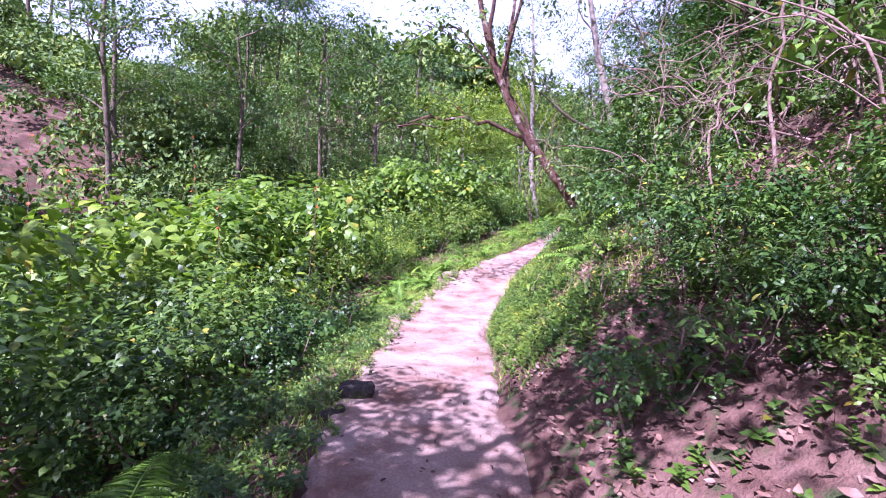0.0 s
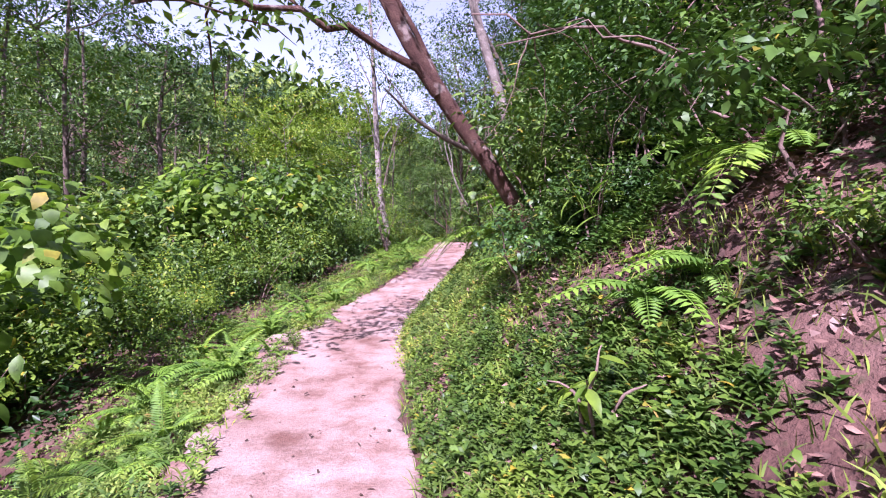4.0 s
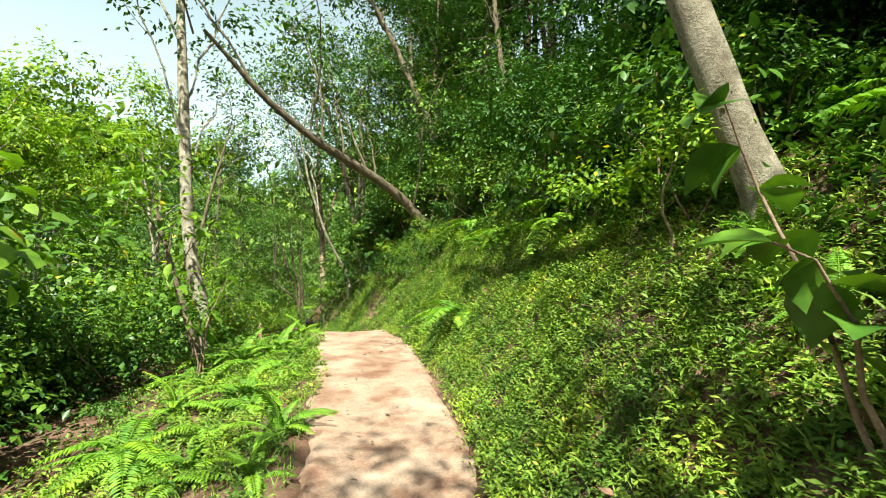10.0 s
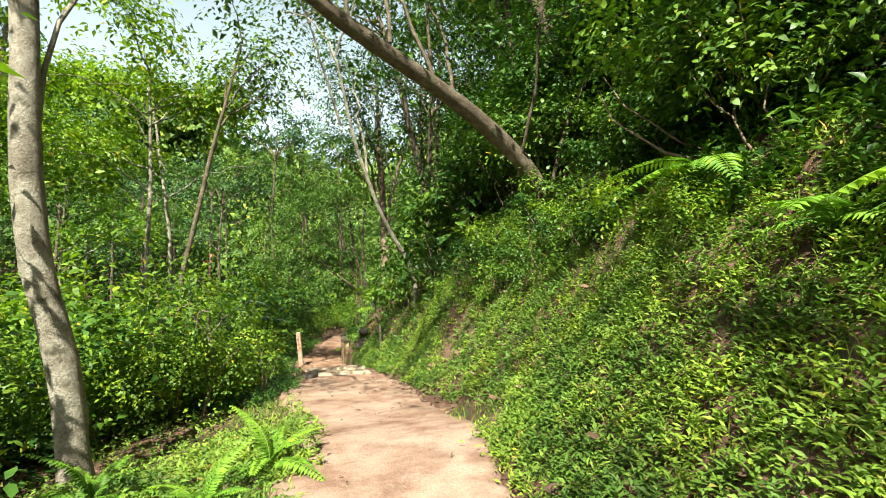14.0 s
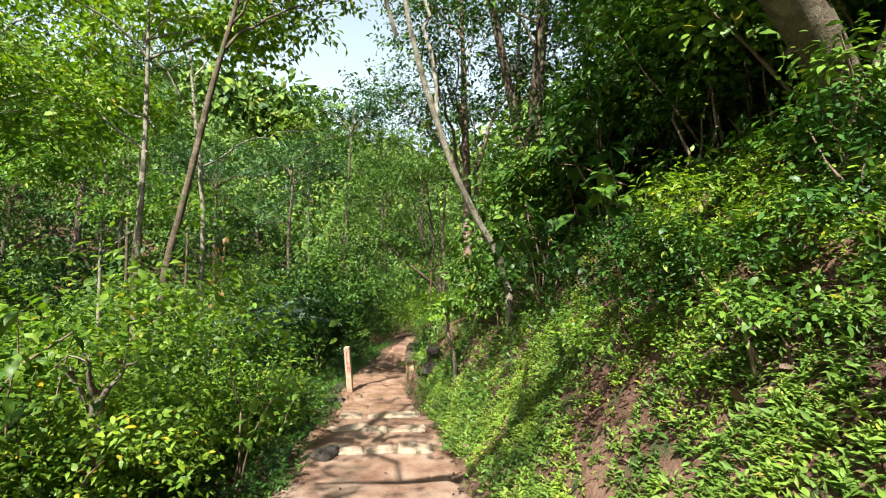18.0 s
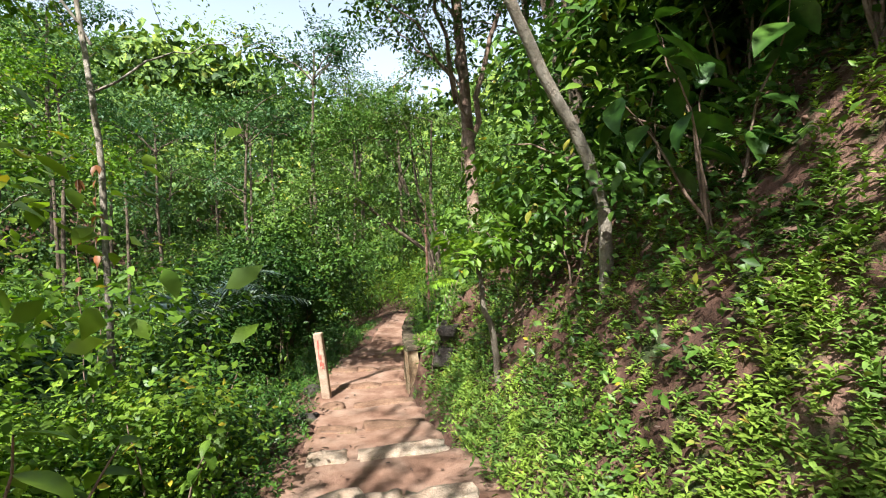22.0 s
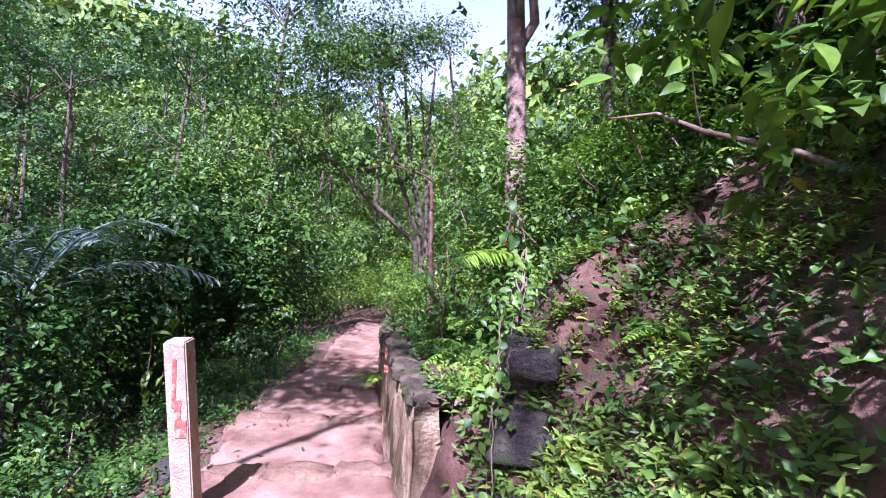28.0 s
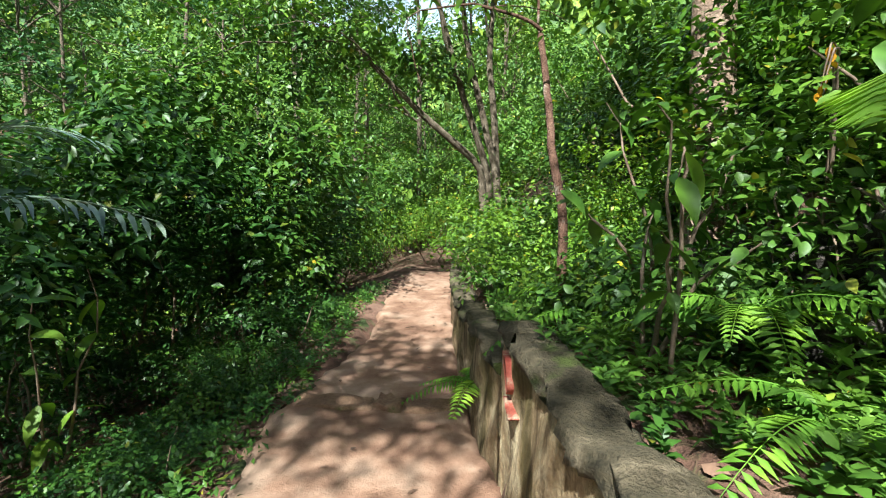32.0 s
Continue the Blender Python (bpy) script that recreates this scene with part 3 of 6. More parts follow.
def frond(length, pairs, g, width=0.24, arch=0.5):
    """One feathered fern leaf along +x, arching down; pinnae of four triangles."""
    s = np.linspace(0, 1, 12)
    rib = np.stack([length * s * (1 - 0.12 * s), np.zeros(12), length * (0.55 * s - (0.55 + arch) * s ** 2)], 1)
    stem = tube(rib, np.linspace(0.006, 0.0015, 12), 4, 0.02, 1)
    t = np.linspace(0.14, 0.985, pairs)
    at = np.stack([np.interp(t, s, rib[:, k]) for k in range(3)], 1)
    ahead = unit(np.gradient(at, axis=0))
    side = np.array([0, 1.0, 0])
    L = width * length * np.sin(np.pi * np.clip(t * 0.86 + 0.12, 0, 1)) ** 0.8 + 0.012
    up = np.cross(ahead, np.broadcast_to(side, ahead.shape))
    out = [stem]
    for sg in (1, -1):
        way = side * sg + ahead * 0.35 - up * 0.12 + g.normal(size=at.shape) * 0.05
        out.append(slim_leaves(at, way, np.broadcast_to(-up, at.shape) * -1.0, L * g.uniform(0.9, 1.08, pairs), length * 0.85 / pairs * 1.15, 0.18))
    return join(out)


def fern(length, count, pairs, seed, label, mat, up=0.5, sector=None, width=0.21, arch=0.45):
    """A crown of fronds round a root; each frond is a part."""
    g = np.random.default_rng(seed)
    root = new("fern")
    kinds = [mesh_of("frond", *frond(length * k, pairs, g, width, arch * (1 + 0.55 * k)), mat) for k in (0.8, 1.0)]
    for k in range(count):
        turn = 360 * k / count + g.uniform(-18, 18) if sector is None else g.uniform(*sector)
        f = part("frond", kinds[k % 2], root)
        f.matrix_basis = pose(0, 0, 0, g.uniform(-15, 15), -g.uniform(up * 10, up * 80), turn) @ Matrix.Diagonal((1, 1, 1, 1)) @ Matrix.Scale(g.uniform(0.75, 1.1), 4)
    return tagged(root, label, "fern")


def tree(label, trunk, radii, mat, limbs, crown_mat, leaf, n_clumps, per, seed, spread=0.28, clump_r=0.7, slim=0.5, hang=0.5, name="tree", sides=12):
    """trunk: points; limbs: (place along the trunk 0..1, end point, radius). Leaves spray round the limbs' outer ends."""
    g = np.random.default_rng(seed)
    root = new(name)
    trunk = np.asarray(trunk, float)
    base = trunk[0].copy()
    root.location = base
    fine = np.linspace(0, 1, 22)
    along = np.linspace(0, 1, len(trunk))
    tp = np.stack([np.interp(fine, along, trunk[:, k]) for k in range(3)], 1) - base
    kk = np.hanning(5) / np.hanning(5).sum()
    for c in range(3):
        tp[2:-2, c] = np.convolve(tp[:, c], kk, "valid")
    tp += np.cumsum(g.normal(size=tp.shape), 0) * 0.006 * np.array([1, 1, 0])
    rr = np.interp(fine, np.linspace(0, 1, len(radii)), radii) * (1 + 0.35 * np.exp(-fine * 22))
    v, q = tube(tp, rr, sides, 0.03, seed)
    part("trunk", mesh_of("trunk", v, [q], mat, True), root)
    ends = []
    for n, (at, end, r) in enumerate(limbs):
        st = np.array([np.interp(at, fine, tp[:, k]) for k in range(3)])
        en = np.asarray(end, float) - base
        p = bowed(st, en, 10, 0.12 * np.linalg.norm(en - st), 0.22, seed * 7 + n)
        pieces = [tube(p, np.linspace(r, r * 0.25, 10), 4 if r < 0.045 else 8, 0.05, n)]
        ends += [p[k] for k in (5, 6, 7, 8, 9, 9)]
        for m in range(3):
            k = g.integers(4, 10)
            tw = p[k] + unit(g.normal(size=3) * np.array([1, 1, 0.6]) + np.array([0, 0, 0.25])) * g.uniform(0.5, 1.1) * clump_r * 1.4
            pieces.append(tube(bowed(p[k], tw, 5, 0.05, 0.25, n * 9 + m), np.linspace(r * 0.35, 0.004, 5), 3, 0.03, m))
            ends += [tw, (tw + p[k]) / 2]
        lv, lf = join(pieces)
        part("limb", mesh_of("limb", lv, lf, mat, True), root)
    if n_clumps:
        blobs = [(*e, clump_r * s, clump_r * s, clump_r * s * 0.7) for e, s in zip(ends, g.uniform(0.5, 1.0, len(ends)))]
        v, f = clumped_leaves(n_clumps, per + 3, blobs, leaf * 0.8, g, spread, slim, hang)
        part("crown", mesh_of("crown", v, [f], crown_mat), root)
    return tagged(root, label, "tree")


def set_down(kind, xy, turn=0.0, scale=1.0, sink=0.05, lean=0.0):
    z = ground_z([xy])[0] - sink
    return copy_thing(kind, pose(xy[0], xy[1], z, lean, 0, turn) @ Matrix.Scale(scale, 4))


# shrub kinds, built once and copied
def heap(g, w, h, n):
    return [(g.normal() * w * 0.42, g.normal() * w * 0.42, h * g.uniform(0.3, 0.8), w * g.uniform(0.3, 0.5), w * g.uniform(0.3, 0.5), h * g.uniform(0.22, 0.36)) for _ in range(n)]


g0 = np.random.default_rng(5)
KINDS = {
    "broad": shrub("shrub", "lush green broad-leaved shrub on the slope", M_LEAF, heap(g0, 1.35, 1.6, 11), 280, 8, 0.088, 21, 0.55, shape=kite_leaves),
    "tall": shrub("bush", "tall tangled bush with glossy dark leaves", M_LEAF_DARK, heap(g0, 1.5, 2.8, 14), 420, 8, 0.105, 22, 0.5, shape=slim_leaves),
    "bright": shrub("shrub", "sunlit yellow-green leafy shrub beside the path", M_LEAF_BRIGHT, heap(g0, 1.2, 1.4, 10), 250, 8, 0.08, 23, 0.5, shape=kite_leaves),
    "small": shrub("low_shrub", "small leafy green shrub on the bank", M_LEAF, heap(g0, 0.75, 0.7, 7), 130, 8, 0.068, 24, 0.5, spread=0.1),
    "heart": shrub("bush", "bush with large pale heart-shaped leaves", M_LEAF_BRIGHT, heap(g0, 1.5, 2.0, 9), 230, 6, 0.13, 25, 0.82, 0.6),
    "blue": shrub("bush", "dense vine-covered bush with fine bluish leaves", M_LEAF_BLUE, heap(g0, 1.7, 2.2, 12), 420, 8, 0.12, 26, 0.55, shape=slim_leaves),
    "lance": shrub("shrub", "shrub with long drooping glossy leaves", M_LEAF, heap(g0, 1.2, 1.8, 9), 190, 7, 0.125, 27, 0.36, 0.6),
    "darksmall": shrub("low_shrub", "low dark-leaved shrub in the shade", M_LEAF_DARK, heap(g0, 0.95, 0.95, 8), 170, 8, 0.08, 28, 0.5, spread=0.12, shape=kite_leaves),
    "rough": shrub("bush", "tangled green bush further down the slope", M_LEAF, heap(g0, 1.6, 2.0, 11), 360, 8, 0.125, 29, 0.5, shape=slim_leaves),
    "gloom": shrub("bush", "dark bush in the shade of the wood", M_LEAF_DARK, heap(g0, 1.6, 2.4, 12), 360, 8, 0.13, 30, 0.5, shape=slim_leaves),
    "largeleaf": shrub("broadleaf_shrub", "shrub with large glossy dark green leaves on the bank", M_LEAF, heap(g0, 1.1, 1.5, 8), 95, 5, 0.15, 35, 0.52, 0.6, shape=leaves, smooth=True),
    # bright leaf colour here stands in for sun on the left thicket
    "fine": shrub("shrub", "dense sunlit shrub with small glossy leaves", M_LEAF_BRIGHT, heap(g0, 1.3, 1.7, 12), 330, 8, 0.066, 38, 0.52, shape=kite_leaves),
    "drape": shrub("vine_thicket", "tall thicket draped with hanging vines", M_LEAF, heap(g0, 2.2, 4.6, 16), 700, 10, 0.125, 37, 0.55, 0.9, 0.2, shape=slim_leaves, category="thicket"),
}
FERNS = {
    "big": fern(1.25, 10, 62, 31, "large arching fern with bright feathered fronds", M_FERN, 0.55, None, 0.15, 0.65),
    "mid": fern(0.75, 9, 24, 32, "green fern with arching fronds on the bank", M_FERN, 0.6),
    "sword": fern(0.55, 11, 26, 36, "upright yellow-green sword fern at the path's edge", M_FERN, 0.95, None, 0.12, 0.2),
    "low": fern(0.45, 8, 18, 33, "small pale green fern at the path's edge", M_FERN, 0.8),
}
for k in (*KINDS.values(), *FERNS.values()):
    k.location = (-30, -30, ground_z([(-30, -30)])[0])
    k["group"] = k["label"] + "s"

g1 = np.random.default_rng(77)
# open spots that no bush fills: x, y, radius
OPEN = ((4.1, 21.7, 1.2), (4.25, 20.2, 0.9), (9.3, 26.4, 0.9), (7.3, 34.1, 1.0), (7.75, 32.4, 0.9), (2.2, 10.8, 0.7), (1.6, 9.0, 0.6), (4.9, 13.6, 0.8), (8.45, 29.8, 1.75))


def scatter(kinds, ys, ds, count, scale=(0.8, 1.25), table=KINDS, sink=0.06):
    for _ in range(count):
        y, d = g1.uniform(*ys), g1.uniform(*ds)
        kind = table[kinds[g1.integers(len(kinds))]]
        at, turn, size = at_path(y, d), g1.uniform(0, 360), g1.uniform(*scale)
        if table is KINDS and any((at[0] - x) ** 2 + (at[1] - v) ** 2 < r * r for x, v, r in OPEN):
            continue
        set_down(kind, at, turn, size, sink)


# left of the path
scatter(["darksmall", "darksmall", "small"], (0.6, 8), (-2.6, -1.7), 14, (0.6, 0.95))
scatter(["broad", "bright", "broad"], (1, 7), (-5.2, -2.8), 12, (1.0, 1.45))
scatter(["broad", "bright", "bright"], (7, 13), (-5.4, -3.3), 11, (0.75, 1.0))
scatter(["heart", "broad", "heart", "rough"], (4, 24), (-9, -5.0), 22, (1.3, 1.9))
scatter(["small", "bright", "small"], (7, 20), (-2.6, -2.0), 8, (0.4, 0.65))
scatter(["broad", "fine", "bright", "lance"], (11, 22), (-5.0, -3.1), 18, (0.85, 1.15))
scatter(["fine", "fine", "bright"], (21.5, 29), (-2.7, -1.8), 14, (0.65, 0.9))
for x, y, s in ((5.1, 25.9, 1.15), (4.4, 26.4, 1.7), (5.35, 27.1, 1.25), (3.8, 25.6, 1.6), (5.9, 28.3, 1.15), (4.8, 28.2, 1.7), (4.0, 27.4, 1.8)):
    set_down(KINDS["fine"], (x, y), x * 90, s * 0.95)
scatter(["broad", "bright", "rough", "bright"], (21, 32), (-6, -3.0), 16, (0.9, 1.25))
scatter(["tall", "darksmall", "tall"], (31, 40), (-3.6, -2.3), 14, (0.75, 1.0))
scatter(["darksmall", "small"], (28, 38), (-2.2, -1.3), 16, (0.5, 0.8))
for x, y, s in ((6.95, 29.35, 0.75), (6.8, 30.2, 0.8), (7.15, 30.9, 0.6), (6.3, 29.0, 1.0), (6.0, 30.2, 1.1), (7.3, 31.6, 0.6), (6.4, 31.2, 1.1)):
    set_down(KINDS["darksmall"], (x, y), y * 77, s)
scatter(["darksmall"], (31, 37), (-1.45, -1.15), 12, (0.32, 0.5))
scatter(["blue", "rough"], (26, 44), (-9, -5.5), 12, (1.2, 1.7))
# right of the path
scatter(["small", "darksmall", "small"], (0, 10), (2.2, 4.5), 13, (0.6, 0.95))
scatter(["gloom", "rough", "tall"], (9, 26), (3.8, 5.6), 16, (0.9, 1.3))
scatter(["small", "darksmall", "broad", "small"], (9, 24), (2.0, 3.9), 22, (0.6, 0.95))
scatter(["tall", "lance", "darksmall", "broad"], (24, 31), (2.9, 5.2), 18, (0.8, 1.05))
scatter(["broad", "lance", "darksmall", "small"], (30, 40), (1.9, 5), 20, (0.7, 1.1))
scatter(["broad", "bright", "bright"], (41.5, 49), (-4, 4), 20, (0.9, 1.4))
scatter(["broad", "lance", "rough"], (37.5, 43), (1.6, 5), 9, (0.8, 1.2))
scatter(["broad", "tall", "rough"], (38, 43), (-5, -2.4), 8, (0.9, 1.3))
for x, y, s in ((8.0, 36.9, 1.15), (7.4, 37.6, 1.4), (8.7, 38.6, 1.3), (6.8, 36.2, 1.2)):
    set_down(KINDS["tall"], (x, y), g1.uniform(0, 360), s)

scatter(["small", "small", "bright"], (9, 25), (1.5, 2.5), 9, (0.4, 0.65))
scatter(["darksmall", "tall", "gloom", "darksmall"], (20, 28.5), (2.7, 4.2), 16, (0.55, 0.9))
scatter(["darksmall"], (21.3, 24.8), (1.75, 2.5), 9, (0.45, 0.65))
scatter(["darksmall"], (26.6, 28.6), (1.8, 2.5), 6, (0.45, 0.65))
scatter(["small", "darksmall", "small"], (1.5, 9), (1.5, 3.2), 18, (0.4, 0.7))
scatter(["small", "broad", "small"], (31, 36.5), (1.75, 3.4), 12, (0.6, 0.9))
scatter(["small", "small"], (30.8, 36), (0.95, 1.4), 9, (0.3, 0.45))
scatter(["small", "bright", "small"], (30.4, 33.5), (1.75, 2.5), 12, (0.5, 0.75))
scatter(["tall", "broad", "lance", "tall"], (9, 21), (2.9, 4.4), 22, (0.7, 1.0))
for y, d, s in ((12.2, 2.9, 0.6), (13.4, 3.2, 0.7), (16.2, 3.0, 0.7), (17.6, 3.2, 0.8), (18.8, 2.9, 0.7), (11.2, 3.2, 0.6)):
    set_down(KINDS["largeleaf"], at_path(y, d), y * 171, s)
scatter(["broad", "tall", "broad", "lance"], (20, 26), (2.9, 4.4), 16, (0.6, 0.9))
scatter(["largeleaf", "largeleaf", "tall"], (25.5, 29), (2.7, 4.0), 14, (0.7, 1.0))
scatter(["largeleaf", "broad"], (2, 9), (3.0, 5), 10, (0.6, 0.9))
scatter(["small", "bright", "small", "lance"], (33, 38.5), (0.8, 2.2), 22, (0.45, 0.8))
scatter(["broad", "bright", "largeleaf", "lance"], (31.5, 38), (2.3, 4.5), 26, (0.7, 1.05))
for x, y, s in ((11.4, 35.2, 0.6), (11.7, 36.1, 0.7), (12.1, 36.9, 0.8), (12.4, 37.6, 0.8), (11.9, 35.6, 0.8), (12.6, 36.6, 0.9)):
    set_down(KINDS["broad"], (x, y), x * 70, s)
for x, y, s in ((9.9, 28.2, 0.85), (10.2, 28.8, 1.0), (9.75, 27.75, 0.8), (10.4, 27.6, 1.0), (9.8, 28.7, 0.7), (10.4, 26.8, 0.9), (10.1, 27.2, 0.7)):
    set_down(KINDS["largeleaf"], (x, y), x * 171, s)
scatter(["lance", "darksmall", "tall", "lance"], (8, 13), (2.1, 3.7), 16, (0.5, 0.85))
scatter(["small", "darksmall", "lance", "tall", "largeleaf"], (12, 21), (2.0, 3.3), 26, (0.5, 0.8))
scatter(["broad", "tall", "broad", "largeleaf"], (23.5, 28), (3.0, 4.6), 14, (0.75, 1.1))
# ferns
scatter(["low", "low", "mid"], (7, 21), (-1.7, -0.85), 20, (0.8, 1.25), FERNS, 0.02)
scatter(["sword", "sword", "low"], (8, 21), (-2.0, -0.8), 56, (0.6, 1.2), FERNS, 0.02)
scatter(["mid", "sword"], (9, 24), (1.5, 3.6), 26, (0.7, 1.2), FERNS, 0.02)
scatter(["mid", "low"], (0, 10), (-2.2, -1.1), 8, (0.8, 1.1), FERNS, 0.02)
scatter(["mid", "mid", "low"], (9, 21), (-2.7, -1.5), 20, (0.7, 1.0), FERNS, 0.02)
scatter(["mid", "mid", "low"], (7, 21), (1.6, 3.4), 26, (0.7, 1.15), FERNS, 0.02)
scatter(["mid", "low"], (27, 37), (1.3, 3.0), 12, (0.7, 1.1), FERNS, 0.02)

# ---- trees with a place of their own ----
def tr(label, trunk, radii, mat, limbs, crown_mat, leaf, n, per, seed, **kw):
    trunk = [np.array(p, float) for p in trunk]
    trunk[0][2] = ground_z([trunk[0][:2]])[0] - 0.15
    return tree(label, trunk, radii, mat, limbs, crown_mat, leaf, n, per, seed, **kw)


tr("leaning tree with smooth reddish-brown bark on the bank", [(3.3, 9.92, 0.4), (2.95, 9.9, 0.9), (2.45, 9.9, 1.6), (1.98, 9.92, 2.15), (1.42, 9.93, 2.9), (1.05, 9.95, 3.6), (0.74, 10.0, 4.3), (0.2, 10.1, 6.3)], (0.098, 0.092, 0.088, 0.085, 0.08, 0.07, 0.06, 0.03), M_BARK_RED,
   [(0.48, (-0.9, 9.2, 2.6), 0.05), (0.5, (-0.5, 9.5, 4.6), 0.04), (0.7, (1.6, 11.5, 7.0), 0.05), (0.75, (1.3, 8.9, 6.0), 0.045), (0.8, (0.5, 9.1, 6.8), 0.045), (0.95, (-1.0, 10.9, 7.2), 0.04), (0.9, (-0.6, 12.2, 7.4), 0.04)], M_LEAF, 0.15, 280, 7, 41, clump_r=0.95)
tr("slender pale-barked tree rising beside the path", [(4.3, 22.5, 0.8), (4.2, 22.5, 1.2), (3.9, 22.5, 2.45), (3.76, 22.7, 5.2), (3.5, 23.0, 9.5)], (0.118, 0.11, 0.108, 0.09, 0.045), M_BARK_PALE,
   [(0.62, (2.2, 21.6, 7.2), 0.03), (0.7, (5.3, 22.2, 8.6), 0.03), (0.8, (2.0, 23.6, 8.8), 0.03), (0.9, (4.6, 24.0, 9.8), 0.025), (1.0, (3.0, 22.6, 10.8), 0.025), (0.55, (4.9, 23.8, 6.6), 0.025)], M_LEAF, 0.15, 200, 7, 42, clump_r=0.95)
tr("leaning grey-barked tree on the shaded bank", [(5.2, 13.95, 1.8), (4.95, 14.13, 2.63), (4.55, 14.43, 4.2), (4.13, 14.76, 5.8), (3.6, 15.2, 8.6)], (0.12, 0.112, 0.105, 0.09, 0.04), M_BARK_GREY,
   [(0.7, (3.2, 14.5, 7.6), 0.04), (0.75, (6.4, 15.2, 8.2), 0.04), (0.9, (3.0, 16.8, 9.4), 0.035), (1.0, (5.2, 16.8, 10.0), 0.03)], M_LEAF, 0.15, 100, 7, 43, clump_r=1.0)
tr("tree trunk leaning low over the path", [(9.9, 23.0, 2.6), (9.6, 23.0, 3.0), (9.05, 22.95, 3.58), (8.3, 22.85, 4.02), (7.5, 22.7, 4.3), (6.4, 22.5, 4.62), (5.2, 22.2, 5.1), (3.9, 21.8, 6.0)], (0.135, 0.125, 0.118, 0.11, 0.1, 0.085, 0.065, 0.03), M_BARK,
   [(0.55, (6.6, 23.6, 6.6), 0.03), (0.25, (9.0, 21.6, 6.6), 0.028), (0.15, (10.3, 21.4, 6.4), 0.028), (0.75, (5.4, 20.8, 7.2), 0.03), (0.65, (7.2, 24.2, 7.0), 0.03), (0.7, (6.0, 23.6, 7.8), 0.03), (0.5, (8.2, 24.0, 6.2), 0.03), (0.9, (3.0, 22.6, 7.6), 0.03), (1.0, (2.6, 20.4, 7.8), 0.025)], M_LEAF, 0.16, 330, 7, 44, clump_r=0.95)
tr("pale mottled tree leaning from the bank", [(9.6, 27.2, 1.3), (9.52, 27.12, 1.75), (9.5, 27.1, 2.0), (9.3, 27.1, 2.42), (9.0, 27.1, 2.85), (8.66, 27.05, 3.35), (8.1, 26.95, 4.6), (7.7, 26.9, 6.2)], (0.05, 0.047, 0.045, 0.043, 0.041, 0.039, 0.034, 0.02), M_BARK_PALE,
   [(0.8, (8.6, 28.4, 6.8), 0.035), (0.9, (6.6, 26.0, 7.4), 0.035), (1.0, (8.2, 25.8, 8.0), 0.03), (1.0, (6.9, 28.2, 7.6), 0.03)], M_LEAF, 0.14, 34, 7, 45, clump_r=0.85)
tr("forked tree with peeling reddish bark above the steps", [(11.3, 32.8, 2.0), (11.35, 33.0, 2.5), (11.4, 33.3, 4.5), (11.3, 33.4, 6.5), (11.1, 33.3, 9.5)], (0.135, 0.12, 0.11, 0.09, 0.04), M_BARK_PEEL,
   [(0.4, (12.9, 33.0, 7.6), 0.07), (0.6, (9.8, 32.4, 8.0), 0.05), (0.5, (9.1, 31.1, 6.6), 0.045), (0.55, (9.6, 30.6, 7.4), 0.04), (0.45, (8.7, 31.7, 6.0), 0.035), (0.8, (12.2, 34.8, 9.4), 0.04), (0.9, (9.9, 34.6, 9.6), 0.04), (0.5, (10.0, 34.8, 6.8), 0.035)], M_LEAF, 0.15, 760, 7, 46, clump_r=1.0)
tr("thin forked sapling in the thicket", [(5.2, 33.6, 1.0), (5.1, 33.8, 3.2), (4.8, 34.2, 5.6), (4.5, 34.4, 8.0)], (0.055, 0.05, 0.042, 0.025), M_BARK_PALE,
   [(0.5, (7.3, 34.6, 5.6), 0.025), (0.6, (3.2, 33.6, 7.4), 0.03), (0.8, (6.0, 35.0, 8.2), 0.025), (1.0, (4.0, 33.6, 9.0), 0.02)], M_LEAF_BRIGHT, 0.10, 170, 7, 47, clump_r=0.9)
tr("thin straight trunk standing among bank plants", [(10.3, 32.9, 0.2), (10.38, 33.05, 0.76), (10.47, 33.4, 1.4), (10.57, 33.72, 2.02)], (0.03, 0.027, 0.025, 0.022), M_BARK_RED,
   [(1.0, (9.7, 33.9, 2.04), 0.016), (0.97, (10.9, 34.3, 2.9), 0.014)], M_LEAF, 0.12, 24, 6, 48, clump_r=0.4)
tr("young leaning tree with broad light leaves beside the path", [(3.75, 20.35, 0.2), (3.6, 20.45, 0.9), (3.35, 20.65, 1.8), (3.1, 20.8, 2.8)], (0.055, 0.05, 0.04, 0.02), M_BARK,
   [(0.6, (3.6, 20.0, 2.2), 0.015), (0.8, (2.8, 20.2, 2.9), 0.015), (1.0, (3.3, 21.4, 3.3), 0.012), (1.0, (2.6, 20.9, 3.4), 0.012)], M_LEAF_BRIGHT, 0.2, 45, 4, 49, clump_r=0.5)
tr("broken pale stump with a knobbly top among leaves", [(5.41, 25.1, 0.2), (5.38, 25.1, 0.7), (5.46, 25.05, 1.0), (5.42, 25.08, 1.3)], (0.06, 0.05, 0.05, 0.042), M_BARK_GREY,
   [(0.75, (5.2, 25.0, 1.5), 0.03), (0.9, (5.65, 25.0, 1.5), 0.025), (0.95, (5.4, 24.85, 1.55), 0.025)], M_LEAF, 0.12, 0, 1, 50, clump_r=0.12, name="tree_stump")
